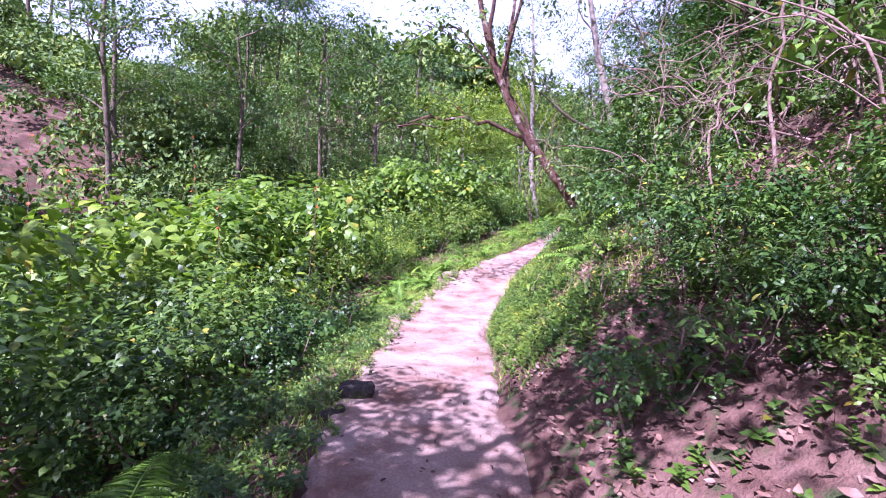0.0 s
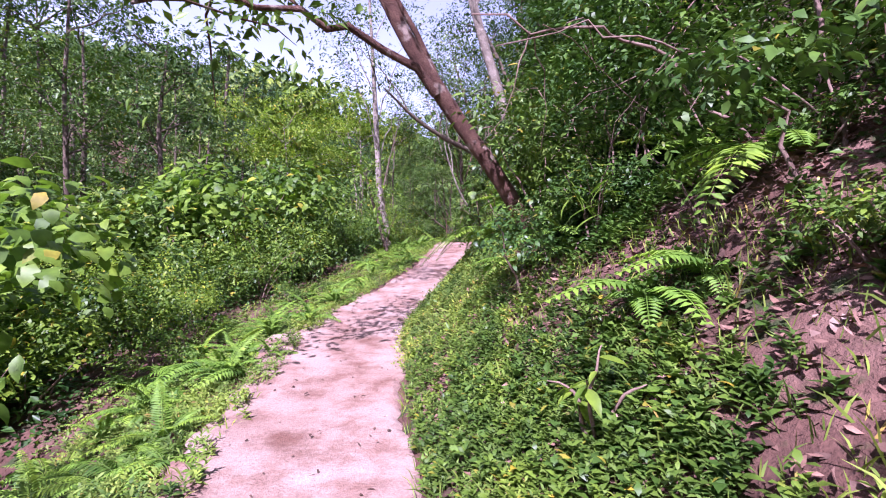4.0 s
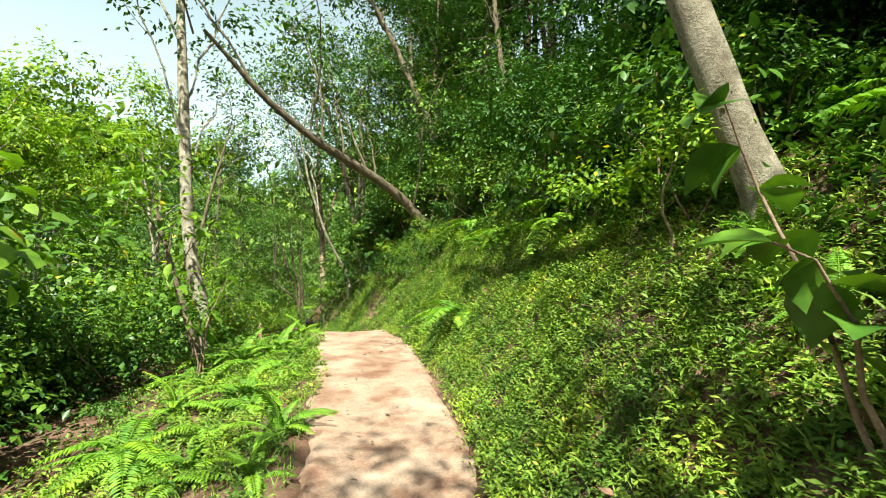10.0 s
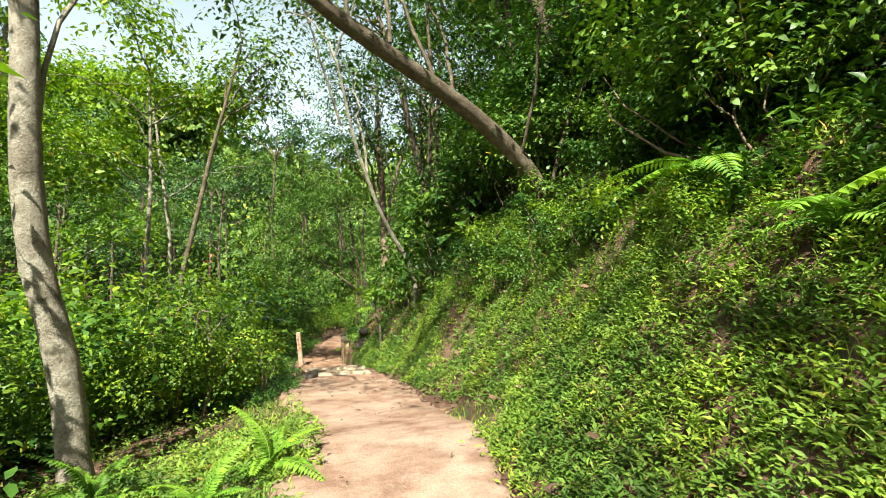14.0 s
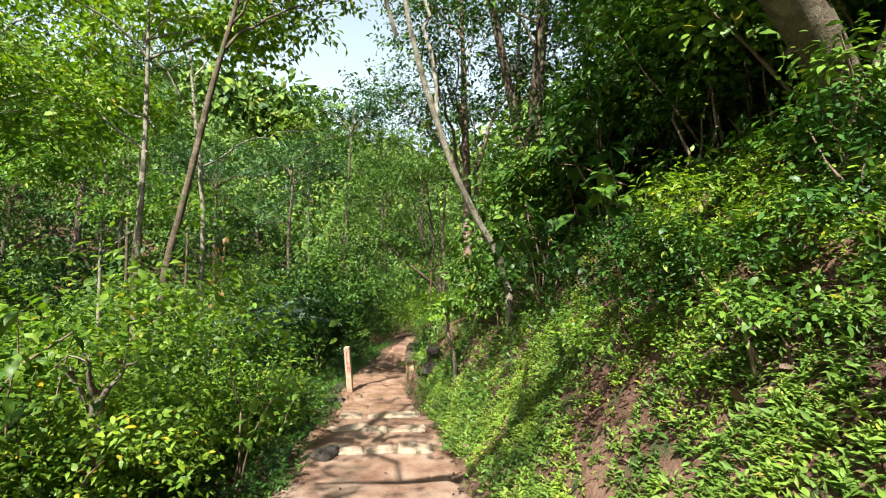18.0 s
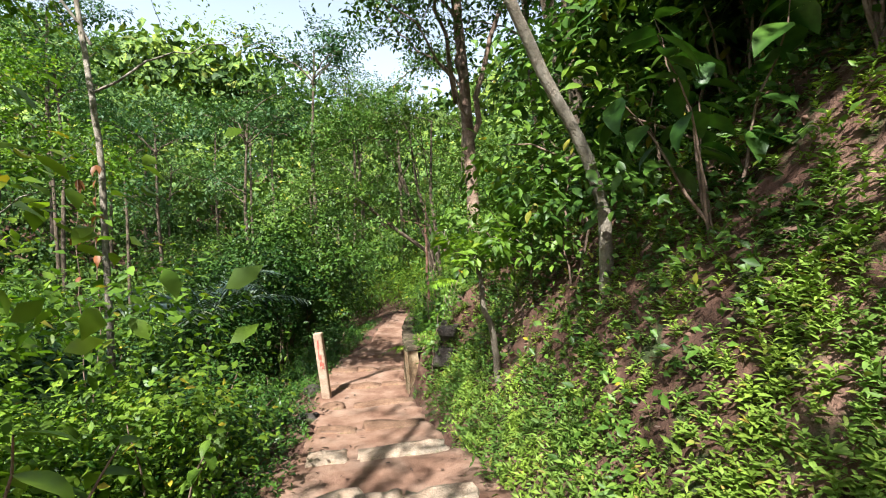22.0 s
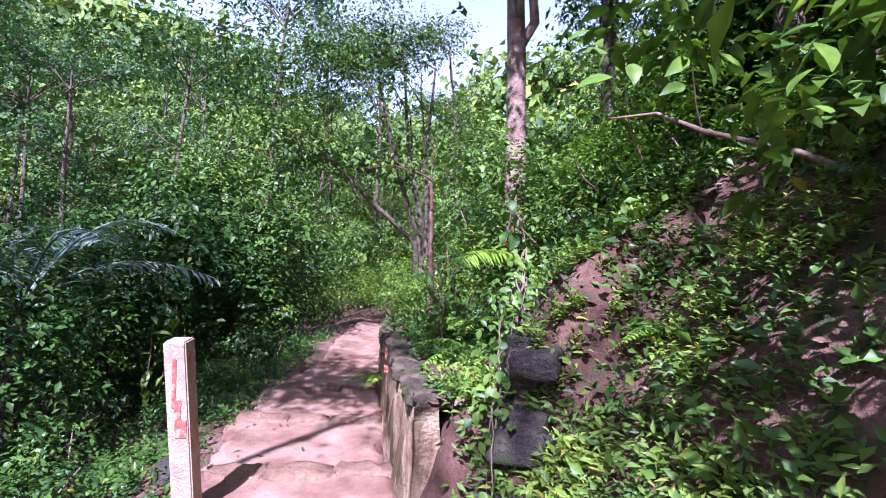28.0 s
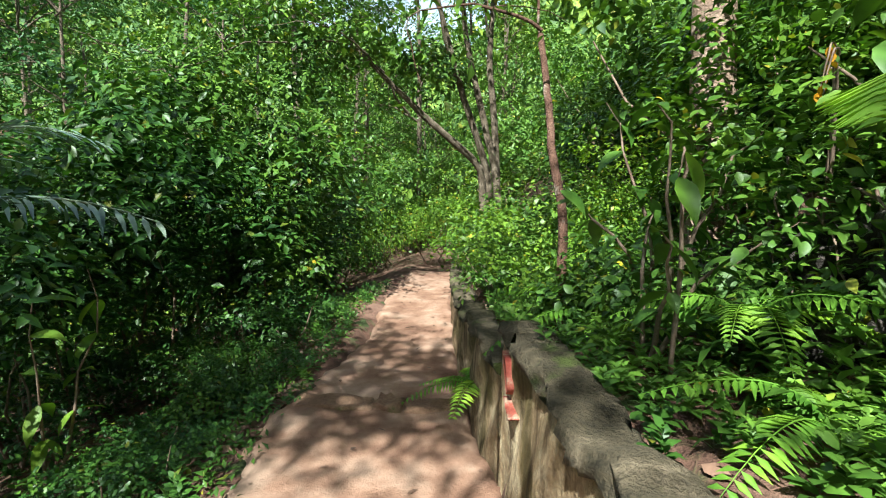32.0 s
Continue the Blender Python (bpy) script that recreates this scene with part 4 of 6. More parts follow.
for n, (dx, ex, ey, ez) in enumerate([(0, 11.2, 37.9, 4.6), (0.15, 11.9, 38.4, 5.4), (-0.1, 10.2, 38.0, 3.0), (0.2, 12.6, 38.3, 5.4)]):
    tr("many-stemmed tree arching over the path", [(12.75 + dx, 38.2 + 0.12 * n, 0.6), (12.5 + dx, 38.2, 1.4), ((12.4 + ex) / 2, (38.2 + ey) / 2, 0.8 + ez * 0.45), (ex, ey, ez)], (0.07, 0.06, 0.05, 0.02), M_BARK,
       [(0.7, (ex - 0.8, ey - 0.7, ez + 0.2), 0.025), (0.85, (ex - 1.4, ey + 0.6, ez + 0.5), 0.02), (1.0, (ex - 2.2, ey - 0.2, ez - 0.6), 0.02)], M_LEAF, 0.12, 260, 7, 60 + n, clump_r=0.75)

tr("tall forest tree whose crown closes over the steps", [(11.6, 30.0, 1.5), (11.3, 30.1, 4.5), (10.5, 30.3, 8.0), (9.7, 30.6, 10.5)], (0.11, 0.10, 0.08, 0.04), M_BARK,
   [(0.7, (8.2, 29.6, 9.4), 0.04), (0.8, (8.6, 31.8, 10.0), 0.04), (0.85, (10.4, 29.2, 10.8), 0.04), (1.0, (9.2, 30.6, 12.0), 0.035), (0.75, (7.4, 30.8, 9.0), 0.035), (0.9, (10.8, 31.9, 11.0), 0.035)], M_LEAF, 0.17, 420, 7, 52, clump_r=1.2)
tr("tall forest tree leaning over the bend of the path", [(10.9, 23.6, 3.0), (10.4, 23.8, 6.0), (9.3, 24.2, 8.6), (8.4, 24.6, 10.4)], (0.10, 0.09, 0.07, 0.035), M_BARK,
   [(0.7, (7.0, 23.6, 9.2), 0.035), (0.85, (7.6, 25.8, 10.2), 0.035), (1.0, (7.8, 24.4, 11.6), 0.03), (0.8, (9.8, 25.6, 10.4), 0.03)], M_LEAF_DARK, 0.17, 210, 7, 53, clump_r=1.1)

tr("slender tree beside the steps with a light crown", [(5.0, 28.6, -1.0), (5.2, 28.6, 2.0), (5.7, 28.5, 4.5), (6.2, 28.4, 6.8)], (0.055, 0.05, 0.04, 0.02), M_BARK,
   [(0.8, (6.9, 27.8, 6.6), 0.022), (0.9, (6.8, 29.4, 7.2), 0.022), (1.0, (5.6, 28.2, 8.0), 0.02), (0.75, (7.4, 28.7, 6.2), 0.022), (0.8, (6.0, 29.6, 6.4), 0.02)], M_LEAF, 0.15, 170, 7, 54, clump_r=0.8)

tangle = shrub("vine_tangle", "dense leafy vine tangle arching over the path", M_LEAF,
               [(0.0, 0.0, 0.9, 0.9, 0.9, 1.3), (0.2, 0.1, 2.2, 0.8, 0.8, 0.9), (0.5, 0.1, 3.1, 0.75, 0.7, 0.7), (1.0, 0.2, 3.75, 0.7, 0.6, 0.45), (1.6, 0.2, 3.9, 0.7, 0.6, 0.42), (2.2, 0.2, 3.9, 0.65, 0.55, 0.4),
                (2.8, 0.2, 3.7, 0.5, 0.5, 0.4), (-0.7, -0.4, 1.8, 0.8, 0.8, 1.0), (-0.6, -0.2, 2.9, 0.7, 0.7, 0.7), (-1.2, -0.8, 2.4, 0.7, 0.7, 0.9), (0.4, -0.5, 0.7, 0.6, 0.6, 0.8), (0.8, -0.1, 1.9, 0.35, 0.5, 0.9)],
               1150, 9, 0.105, 131, 0.55, 0.5, 0.15, category="vine", shape=kite_leaves)
tangle.location = (8.9, 38.0, -0.9)

# woodland trees: three kinds, copied over the slopes
def wood_tree(label, h, r, leafy, mat, bark, seed, n=260, spread=1.7, low=0.5):
    g = np.random.default_rng(seed)
    limbs = []
    for k in range(8):
        at = g.uniform(low, 1.0)
        an = k * 2.4 + g.uniform(-0.4, 0.4)
        limbs.append((at, (math.cos(an) * spread * g.uniform(0.6, 1.1), math.sin(an) * spread * g.uniform(0.6, 1.1), h * at + g.uniform(0.2, 1.4)), r * 0.35))
    return tree(label, [(0, 0, -0.3), (0.05, 0.02, h * 0.3), (0.15, -0.1, h * 0.65), (0.0, 0.1, h)], (r, r * 0.85, r * 0.65, r * 0.3), bark, limbs, mat, leafy, n, 7, seed, clump_r=1.05, sides=9)


WOODS = [wood_tree("slender forest tree with a dark leafy crown", 7.5, 0.10, 0.17, M_LEAF_DARK, M_BARK, 81, 400, low=0.3),
         wood_tree("forest tree with a light green crown", 9.0, 0.10, 0.18, M_LEAF, M_BARK, 82, 400, 2.0, 0.35),
         wood_tree("low spreading tree in the wood", 5.0, 0.08, 0.16, M_LEAF, M_BARK, 83, 340, 1.6, 0.3),
         wood_tree("tall airy tree with feathery foliage", 11.0, 0.10, 0.21, M_LEAF_BLUE, M_BARK, 84, 300, 2.4, 0.55),
         wood_tree("tall slim-trunked forest tree with a high leafy crown", 12.5, 0.10, 0.19, M_LEAF, M_BARK, 86, 560, 2.3, 0.38)]
# extra kind, made to cast shade from the left onto the steps
WOODS.append(wood_tree("slim tree with a high spreading crown", 8.4, 0.07, 0.19, M_LEAF_BRIGHT, M_BARK_PALE, 87, 760, 2.7, 0.66))
for w in WOODS:
    w.location = (-34, -30, ground_z([(-34, -30)])[0])
    w["group"] = "trees of the wood"


def plant_trees(kinds, ys, ds, count, scale=(0.8, 1.2)):
    for _ in range(count):
        y, d = g1.uniform(*ys), g1.uniform(*ds)
        set_down(WOODS[kinds[g1.integers(len(kinds))]], at_path(y, d), g1.uniform(0, 360), g1.uniform(*scale), 0.1, g1.uniform(-6, 6))


plant_trees([0, 2, 0], (3, 24), (4.4, 7), 12, (0.8, 1.05))
plant_trees([0, 1, 2], (-2, 40), (6, 14), 18)
plant_trees([0, 1, 2], (24, 42), (4.0, 9), 9)
plant_trees([0, 2, 1, 0], (21, 33), (5.0, 8.5), 7, (0.8, 1.05))
plant_trees([4], (23, 38), (5.5, 9), 9, (0.85, 1.05))
for y, d in ((15.5, 7.5), (17.5, 6.8), (20, 6.0), (22, 5.6)):
    set_down(WOODS[4], at_path(y, d), y * 50, 0.9, 0.1)
plant_trees([0, 1], (12, 19), (5.0, 8), 8, (0.9, 1.1))
plant_trees([1, 3], (26, 44), (-22, -15), 6, (1.0, 1.2))
for y, d, k in ((24.5, 5.4, 0), (20.3, 5.2, 4), (44, -3.4, 2)):
    set_down(WOODS[k], at_path(y, d), y * 40, 0.95, 0.1)
plant_trees([2, 3], (40, 50), (-18, -9), 6)
plant_trees([2, 1], (48, 58), (-8, 10), 14)
plant_trees([1, 3], (0, 40), (-56, -30), 9, (0.7, 1.3))
plant_trees([2], (8, 30), (-26, -13), 8, (0.7, 1.0))
# (-4.4, -3.6) and (-6.7, 2.0) are out of view, added to shade the left hollow
for x, y, k in ((3.2, -4.0, 1), (5.5, -1.5, 0), (1.8, -7.5, 1), (-1.8, -6.5, 2), (4.5, -6.0, 0), (-4.5, -5.5, 1), (6.8, 2.0, 0), (-4.4, -3.6, 1), (-6.7, 2.0, 1), (-2.5, 27.5, 2), (-4.5, 30.0, 2)):
    set_down(WOODS[k], (x, y), x * 50, 1.0, 0.1)

# added shade casters, set where their shadows reach the lower steps
for x, y, k, sc in ((4.5, 30.1, 5, 0.92), (1.8, 31.6, 5, 1.0), (0.9, 28.4, 5, 0.95), (2.2, 37.5, 5, 0.95)):
    set_down(WOODS[k], (x, y), x * 77, sc, 0.1)
for x, y, k, sc in ((-9, 22, 0, 1.2), (-6, 24.5, 1, 1.1), (-3.5, 26, 0, 1.2), (-12, 18, 1, 1.2), (-7, 29, 0, 1.3), (-15, 23, 0, 1.3), (-13, 12, 0, 1.1), (6, 63, 1, 1.2), (-2, 57, 3, 1.3), (2, 59, 1, 1.1), (-7, 52, 3, 1.2), (10, 64, 3, 1.2), (0, 51, 3, 1.1), (4, 54, 1, 1.0), (-10, 44, 3, 1.1), (-14, 38, 1, 1.1), (-4, 46, 1, 1.0), (14, 62, 1, 1.2), (-12, 30, 3, 1.0), (8, 57, 3, 1.1), (10.3, 46, 3, 1.1), (12.8, 50, 4, 1.0), (7.6, 45, 3, 0.9)):
    set_down(WOODS[k], (x, y), y * 37, sc, 0.1)
for x, y, k, sc in ((10.9, 29.3, 0, 0.95), (12.2, 31.2, 4, 0.85), (13.2, 29.6, 0, 1.1), (13.4, 33.6, 0, 1.1), (12.6, 27.4, 4, 0.9), (11.9, 25.6, 0, 1.0), (10.6, 21.0, 0, 0.95), (11.8, 23.2, 4, 0.9)):
    set_down(WOODS[k], (x, y), y * 61, sc, 0.1, 3)
# unseen trees added beside the start, only to cast shade on path and banks
SHADE_TREE = wood_tree("broad unseen tree with a dense crown, added to shade the path", 7.0, 0.14, 0.22, M_LEAF, M_BARK, 85, 620, 2.2, 0.5)
SHADE_TREE.location = (-5.2, -2.6, ground_z([(-5.2, -2.6)])[0])
for x, y, s in ((-1.9, 0.5, 0.72), (-5.2, -0.6, 0.75)):
    set_down(SHADE_TREE, (x, y), x * 70, s, 0.1)

for y, d, s in ((27, -7.5, 0.5), (29.5, -8.5, 0.55), (32, -7.0, 0.5), (34.5, -8.0, 0.6), (37, -7.0, 0.6), (39.5, -6.0, 0.65), (41.5, -8.5, 0.8), (36, -12, 0.8), (31, -13, 0.8), (26, -13, 0.75),
                (22, -12, 0.6), (40, -13, 0.95), (44, -10, 1.0), (47, -7.5, 1.0), (18, -13, 0.6), (13, -12, 0.6), (8, -13, 0.65), (33, -18, 1.2), (28, -19, 1.15), (38, -18, 1.2), (23, -18, 1.0), (17, -18, 0.9), (11, -18, 0.9), (5, -17, 0.85), (45, 3.5, 0.9), (48, -1.5, 0.9)):
    set_down(KINDS["drape"], at_path(y, d), y * 83, s, 0.2)

# far woods on the slopes: uncounted
def far_woods(name, label, n, ys, ds, leaf, height, mat, seed, grow=1.0, per=40):
    g = np.random.default_rng(seed)
    y, d = g.uniform(*ys, n), g.uniform(*ds, n)
    xy = at_path(y, d)
    c = np.column_stack([xy, ground_z(xy) + g.uniform(0.2, 1.0, n) * height * 0.6])
    rad = (0.55 + 1.25 * g.random(n) ** 2) * grow
    way = unit(g.normal(size=(n, per, 3)))
    way[..., 2] = np.abs(way[..., 2])
    p = (c[:, None] + way * rad[:, None, None] * np.array([1, 1, 0.9]) * g.uniform(0.75, 1.1, (n, per, 1))).reshape(-1, 3)
    w = way.reshape(-1, 3)
    L = leaf * g.uniform(0.6, 1.3, len(p))
    v, f = slim_leaves(p, unit(w * 0.3 + g.normal(size=w.shape) * 0.6 + np.array([0, 0, -0.6])), unit(w + np.array([0, 0, 0.35]) + g.normal(size=w.shape) * 0.2), L, L * 0.62)
    return tagged(new(name, mesh_of(name, v, [f], mat)), label, "woodland", kind="stuff")


far_woods("hillside_thicket", "dense green thicket over the far hillside", 2400, (-10, 60), (-56, -9), 0.30, 3.4, M_FAR, 91, 1.0, 84)
far_woods("distant_wood", "wooded hills beyond the valley", 1700, (56, 99), (-80, 70), 0.8, 9.0, M_FAR, 94, 3.0)
far_woods("horizon_wood", "far wooded ridge", 700, (88, 99), (-110, 90), 1.7, 22.0, M_FAR, 96, 5.0)
far_woods("slope_thicket", "dark undergrowth covering the wooded slope", 1300, (-6, 50), (5, 24), 0.26, 2.4, M_LEAF, 92)
far_woods("dell_thicket", "green undergrowth filling the dell below the path", 900, (-6, 50), (-14, -6), 0.22, 2.2, M_LEAF, 95)
far_woods("dell_thicket", "tall shrubs on the near side of the hillside", 520, (0, 18), (-17, -8), 0.24, 4.2, M_FAR, 97, 1.0, 56)
far_woods("slope_bushes", "sunlit bushes on the hillside across the dell", 520, (14, 36), (-34, -15), 0.27, 3.0, M_FAR, 98, 1.0, 60)
far_woods("valley_thicket", "green thicket closing the valley ahead", 1200, (46, 75), (-30, 24), 0.36, 4.0, M_FAR, 93)

# ---- low growth, uncounted ----
def low_growth(name, label, n, ys, ds, size, mat, seed, slim=0.45, tall=0.12, category="weeds", bias=1.0, gaps=0.0):
    g = np.random.default_rng(seed)
    per = 7
    y = g.uniform(*ys, n)
    d = ds[0] + (ds[1] - ds[0]) * g.random(n) ** bias
    xy = at_path(y, d)
    keep = wavy(xy[:, 0], xy[:, 1], 1.6) + g.normal(size=n) * 0.5 > -0.35 + gaps
    xy = xy[keep]
    here = ground_z(xy)
    slope = unit(np.column_stack([here - ground_z(xy + np.array([0.15, 0])), here - ground_z(xy + np.array([0, 0.15])), np.full(len(xy), 0.15)]))
    slope = np.repeat(slope, per, 0)
    xy = np.repeat(xy, per, 0) + g.normal(size=(keep.sum() * per, 2)) * 0.05
    m = len(xy)
    p = np.column_stack([xy, ground_z(xy) + g.random(m) ** 1.5 * tall])
    way = g.normal(size=(m, 3)) * np.array([1, 1, 0.45]) + slope * 0.3 + np.array([0, 0, 0.25])
    L = size * g.uniform(0.5, 1.35, m)
    v, f = slim_leaves(p, unit(way), unit(slope * 0.9 + np.array([0, 0, 0.3]) + g.normal(size=(m, 3)) * 0.3), L, L * slim * g.uniform(0.8, 1.2, m))
    return tagged(new(name, mesh_of(name, v, [f], mat)), label, category, kind="stuff")


low_growth("weeds", "low green weeds along the outer edge of the path", 4000, (-2, 24), (-2.8, -0.66), 0.05, M_GRASS, 101, 0.45, 0.13, bias=1.3)
low_growth("weeds", "small low leaves between the weeds on the bank", 11500, (10, 21), (0.58, 2.4), 0.042, M_GRASS, 102, 0.34, 0.12)
low_growth("weeds", "low green weeds on the bank above the first steps", 2600, (21, 25.5), (0.84, 2.6), 0.05, M_GRASS, 114, 0.34, 0.1, gaps=0.25)
low_growth("creepers", "small-leaved creepers over the shaded bank", 1000, (-1, 12), (0.8, 4.5), 0.055, M_LEAF, 103, 0.6, 0.2, gaps=0.5)
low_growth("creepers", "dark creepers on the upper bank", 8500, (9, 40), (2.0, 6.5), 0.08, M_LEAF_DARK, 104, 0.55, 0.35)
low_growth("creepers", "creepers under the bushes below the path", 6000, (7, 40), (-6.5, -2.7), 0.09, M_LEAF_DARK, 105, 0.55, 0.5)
low_growth("weeds", "straggling weeds along the foot of the bank", 1500, (26, 31), (0.7, 1.2), 0.055, M_GRASS, 108, 0.34, 0.16)
low_growth("weeds", "low weeds beside the stone steps", 900, (24, 38), (-1.25, -0.66), 0.05, M_LEAF_DARK, 106, 0.45, 0.1)
low_growth("weeds", "leafy weeds on the bank above the wall", 3200, (26, 39), (1.0, 3.0), 0.065, M_LEAF, 107, 0.5, 0.25)


def tufts(name, label, n, ys, ds, h, leaf, mat, seed, slim=0.32, per=13, gaps=0.0, bias=1.0, category="weeds"):
    """Upright herbs in drifts: short stems with narrow leaves set round them from foot to tip."""
    g = np.random.default_rng(seed)
    mid_y, mid_d = g.uniform(*ys, n // 6 + 1), ds[0] + (ds[1] - ds[0]) * g.random(n // 6 + 1) ** bias
    pick = g.integers(0, len(mid_y), n)
    xy = at_path(mid_y[pick], mid_d[pick]) + g.normal(size=(n, 2)) * 0.15
    off = near_path(xy)[0]
    keep = (wavy(xy[:, 0], xy[:, 1], 1.6) + g.normal(size=n) * 0.4 > -0.5 + gaps) & (off > ds[0]) & (off < ds[1] + 0.2)
    xy = xy[keep]
    m = len(xy)
    foot = np.column_stack([xy, ground_z(xy)])
    lean = np.column_stack([g.normal(size=(m, 2)) * 0.28, np.ones(m)])
    tall = h * g.uniform(0.45, 1.25, m) * (0.75 + 0.35 * wavy(xy[:, 0], xy[:, 1], 0.8))
    foot, lean, tall = np.repeat(foot, per, 0), np.repeat(lean, per, 0), np.repeat(tall, per)
    k = np.tile(np.arange(per), m)
    up = 0.12 + 0.88 * (k + g.random(m * per)) / per
    an = k * 2.4 + np.repeat(g.uniform(0, 6.3, m), per)
    out = np.column_stack([np.cos(an), np.sin(an), np.interp(up, [0, 1], [0.1, 0.9])]) + g.normal(size=(m * per, 3)) * 0.15
    L = leaf * g.uniform(0.6, 1.3, m * per) * np.interp(up, [0, 0.5, 1], [1.0, 1.1, 0.7])
    face = np.column_stack([-np.cos(an) * 0.4, -np.sin(an) * 0.4, np.ones(m * per)]) + g.normal(size=(m * per, 3)) * 0.2
    v, f = kite_leaves(foot + lean * (tall * up)[:, None], unit(out), unit(face), L, L * slim * g.uniform(0.8, 1.2, m * per), 0.22)
    return tagged(new(name, mesh_of(name, v, [f], mat)), label, category, kind="stuff")


tufts("weeds", "fine narrow-leaved weeds on the grassy bank", 9500, (10.5, 21), (0.6, 2.1), 0.16, 0.05, M_GRASS, 141, 0.36, 11, -0.5)
tufts("weeds", "leafy dark herbs under the shrubs of the upper bank", 3600, (8, 22), (1.9, 3.5), 0.26, 0.075, M_LEAF, 151, 0.42, 11, -0.3)
tufts("weeds", "weeds and grass along the foot of the bank", 1700, (5.5, 10.6), (0.64, 1.45), 0.12, 0.045, M_GRASS, 150, 0.36, 11, -0.1)
tufts("weeds", "green weeds in drifts above the first steps", 5200, (21, 26), (0.84, 2.9), 0.13, 0.048, M_GRASS, 142, 0.36, 11, 0.1)
tufts("weeds", "low weeds with bare soil between on the bank", 3800, (25.5, 30.4), (0.8, 2.9), 0.13, 0.048, M_GRASS, 143, 0.36, 11, 0.1)
tufts("weeds", "light green weeds along the path's outer edge", 5200, (7, 22.5), (-2.4, -0.72), 0.15, 0.06, M_GRASS, 144, bias=1.0)
tufts("weeds", "leafy weeds along the outer edge where the path begins", 2300, (-1, 8), (-2.2, -0.74), 0.15, 0.055, M_LEAF, 145, 0.45)
tufts("weeds", "green weeds along the foot of the bank", 1500, (4.5, 10), (0.66, 1.5), 0.16, 0.055, M_LEAF, 146, 0.45)
tufts("weeds", "scattered leafy weeds on the litter-strewn bank", 2300, (0, 10), (0.95, 3.8), 0.17, 0.06, M_LEAF_DARK, 147, 0.55, 10, 0.25)
tufts("weeds", "dense leafy herbs covering the bank behind the wall", 2600, (30.4, 38), (0.66, 2.7), 0.18, 0.052, M_LEAF, 148, 0.5, 15)
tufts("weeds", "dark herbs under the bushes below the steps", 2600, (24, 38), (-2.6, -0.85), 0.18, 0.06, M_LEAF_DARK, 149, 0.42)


def grass(name, label, n, ys, ds, h, mat, seed):
    g = np.random.default_rng(seed)
    y, d = g.uniform(*ys, n), ds[0] + (ds[1] - ds[0]) * g.random(n)
    xy = at_path(y, d)
    p = np.column_stack([xy, ground_z(xy) - 0.01])
    tip = p + np.column_stack([g.normal(size=(n, 2)) * h * 0.45, h * g.uniform(0.4, 1.2, n)])
    v, q, t = blades(p, tip, g.uniform(0.005, 0.011, n))
    return tagged(new(name, mesh_of(name, v, [q, t], mat)), label, "grass", kind="stuff")


grass("grass", "short green grass fringing the path", 13000, (4, 22), (0.6, 2.3), 0.11, M_GRASS, 111)
grass("grass", "grass tufts on the outer edge of the path", 8500, (0, 24), (-1.35, -0.64), 0.11, M_GRASS, 112)


def litter(name, label, n, ys, ds, size, seed):
    g = np.random.default_rng(seed)
    xy = at_path(g.uniform(*ys, n), g.uniform(*ds, n))
    p = np.column_stack([xy, ground_z(xy) + 0.012 + 0.02 * g.random(n)])
    way = np.column_stack([g.normal(size=(n, 2)), g.normal(size=n) * 0.25])
    L = size * g.uniform(0.5, 1.3, n)
    v, f = oval_leaves(p, unit(way), unit(np.array([0, 0, 1.0]) + g.normal(size=(n, 3)) * 0.45), L, L * 0.5, -0.15)
    return tagged(new(name, mesh_of(name, v, [f], M_LITTER)), label, "leaf litter", kind="stuff")


litter("leaf_litter", "dry brown fallen leaves on the bank", 15000, (-1, 11), (0.72, 3.6), 0.06, 121)
litter("leaf_litter", "fallen leaves on the bank beside the steps", 1700, (22, 32), (0.65, 2.6), 0.065, 122)
litter("leaf_litter", "a few dry leaves lying on the grassy bank", 500, (11, 24), (0.7, 3.0), 0.11, 124)
litter("leaf_litter", "dry leaves below the path's outer edge", 2200, (-1, 38), (-2.2, -0.72), 0.09, 123)


# ---- steps, wall, post, stones ----
def lump(size, seed, bevel=0.25, rough=0.08, cuts=3):
    """A worn block: a cube cut up, rounded and knocked about."""
    bm = bmesh.new()
    bmesh.ops.create_cube(bm, size=1.0)
    bmesh.ops.subdivide_edges(bm, edges=bm.edges[:], cuts=cuts, use_grid_fill=True)
    for v in bm.verts:
        c = Vector(v.co)
        r = c.normalized() * 0.62
        c = c.lerp(r, bevel)
        n = noise.noise_vector(c * 3.1 + Vector((seed * 3.7, seed * 1.3, 0)))
        v.co = Vector((c.x * size[0], c.y * size[1], c.z * size[2])) + n * rough * min(size)
    bm.normal_update()
    return bm


def from_bm(name, bm, mat, smooth=True):
    me = bpy.data.meshes.new(name)
    bm.to_mesh(me)
    bm.free()
    me.materials.append(mat)
    if smooth:
        me.polygons.foreach_set("use_smooth", np.ones(len(me.polygons), dtype=bool))
    return me


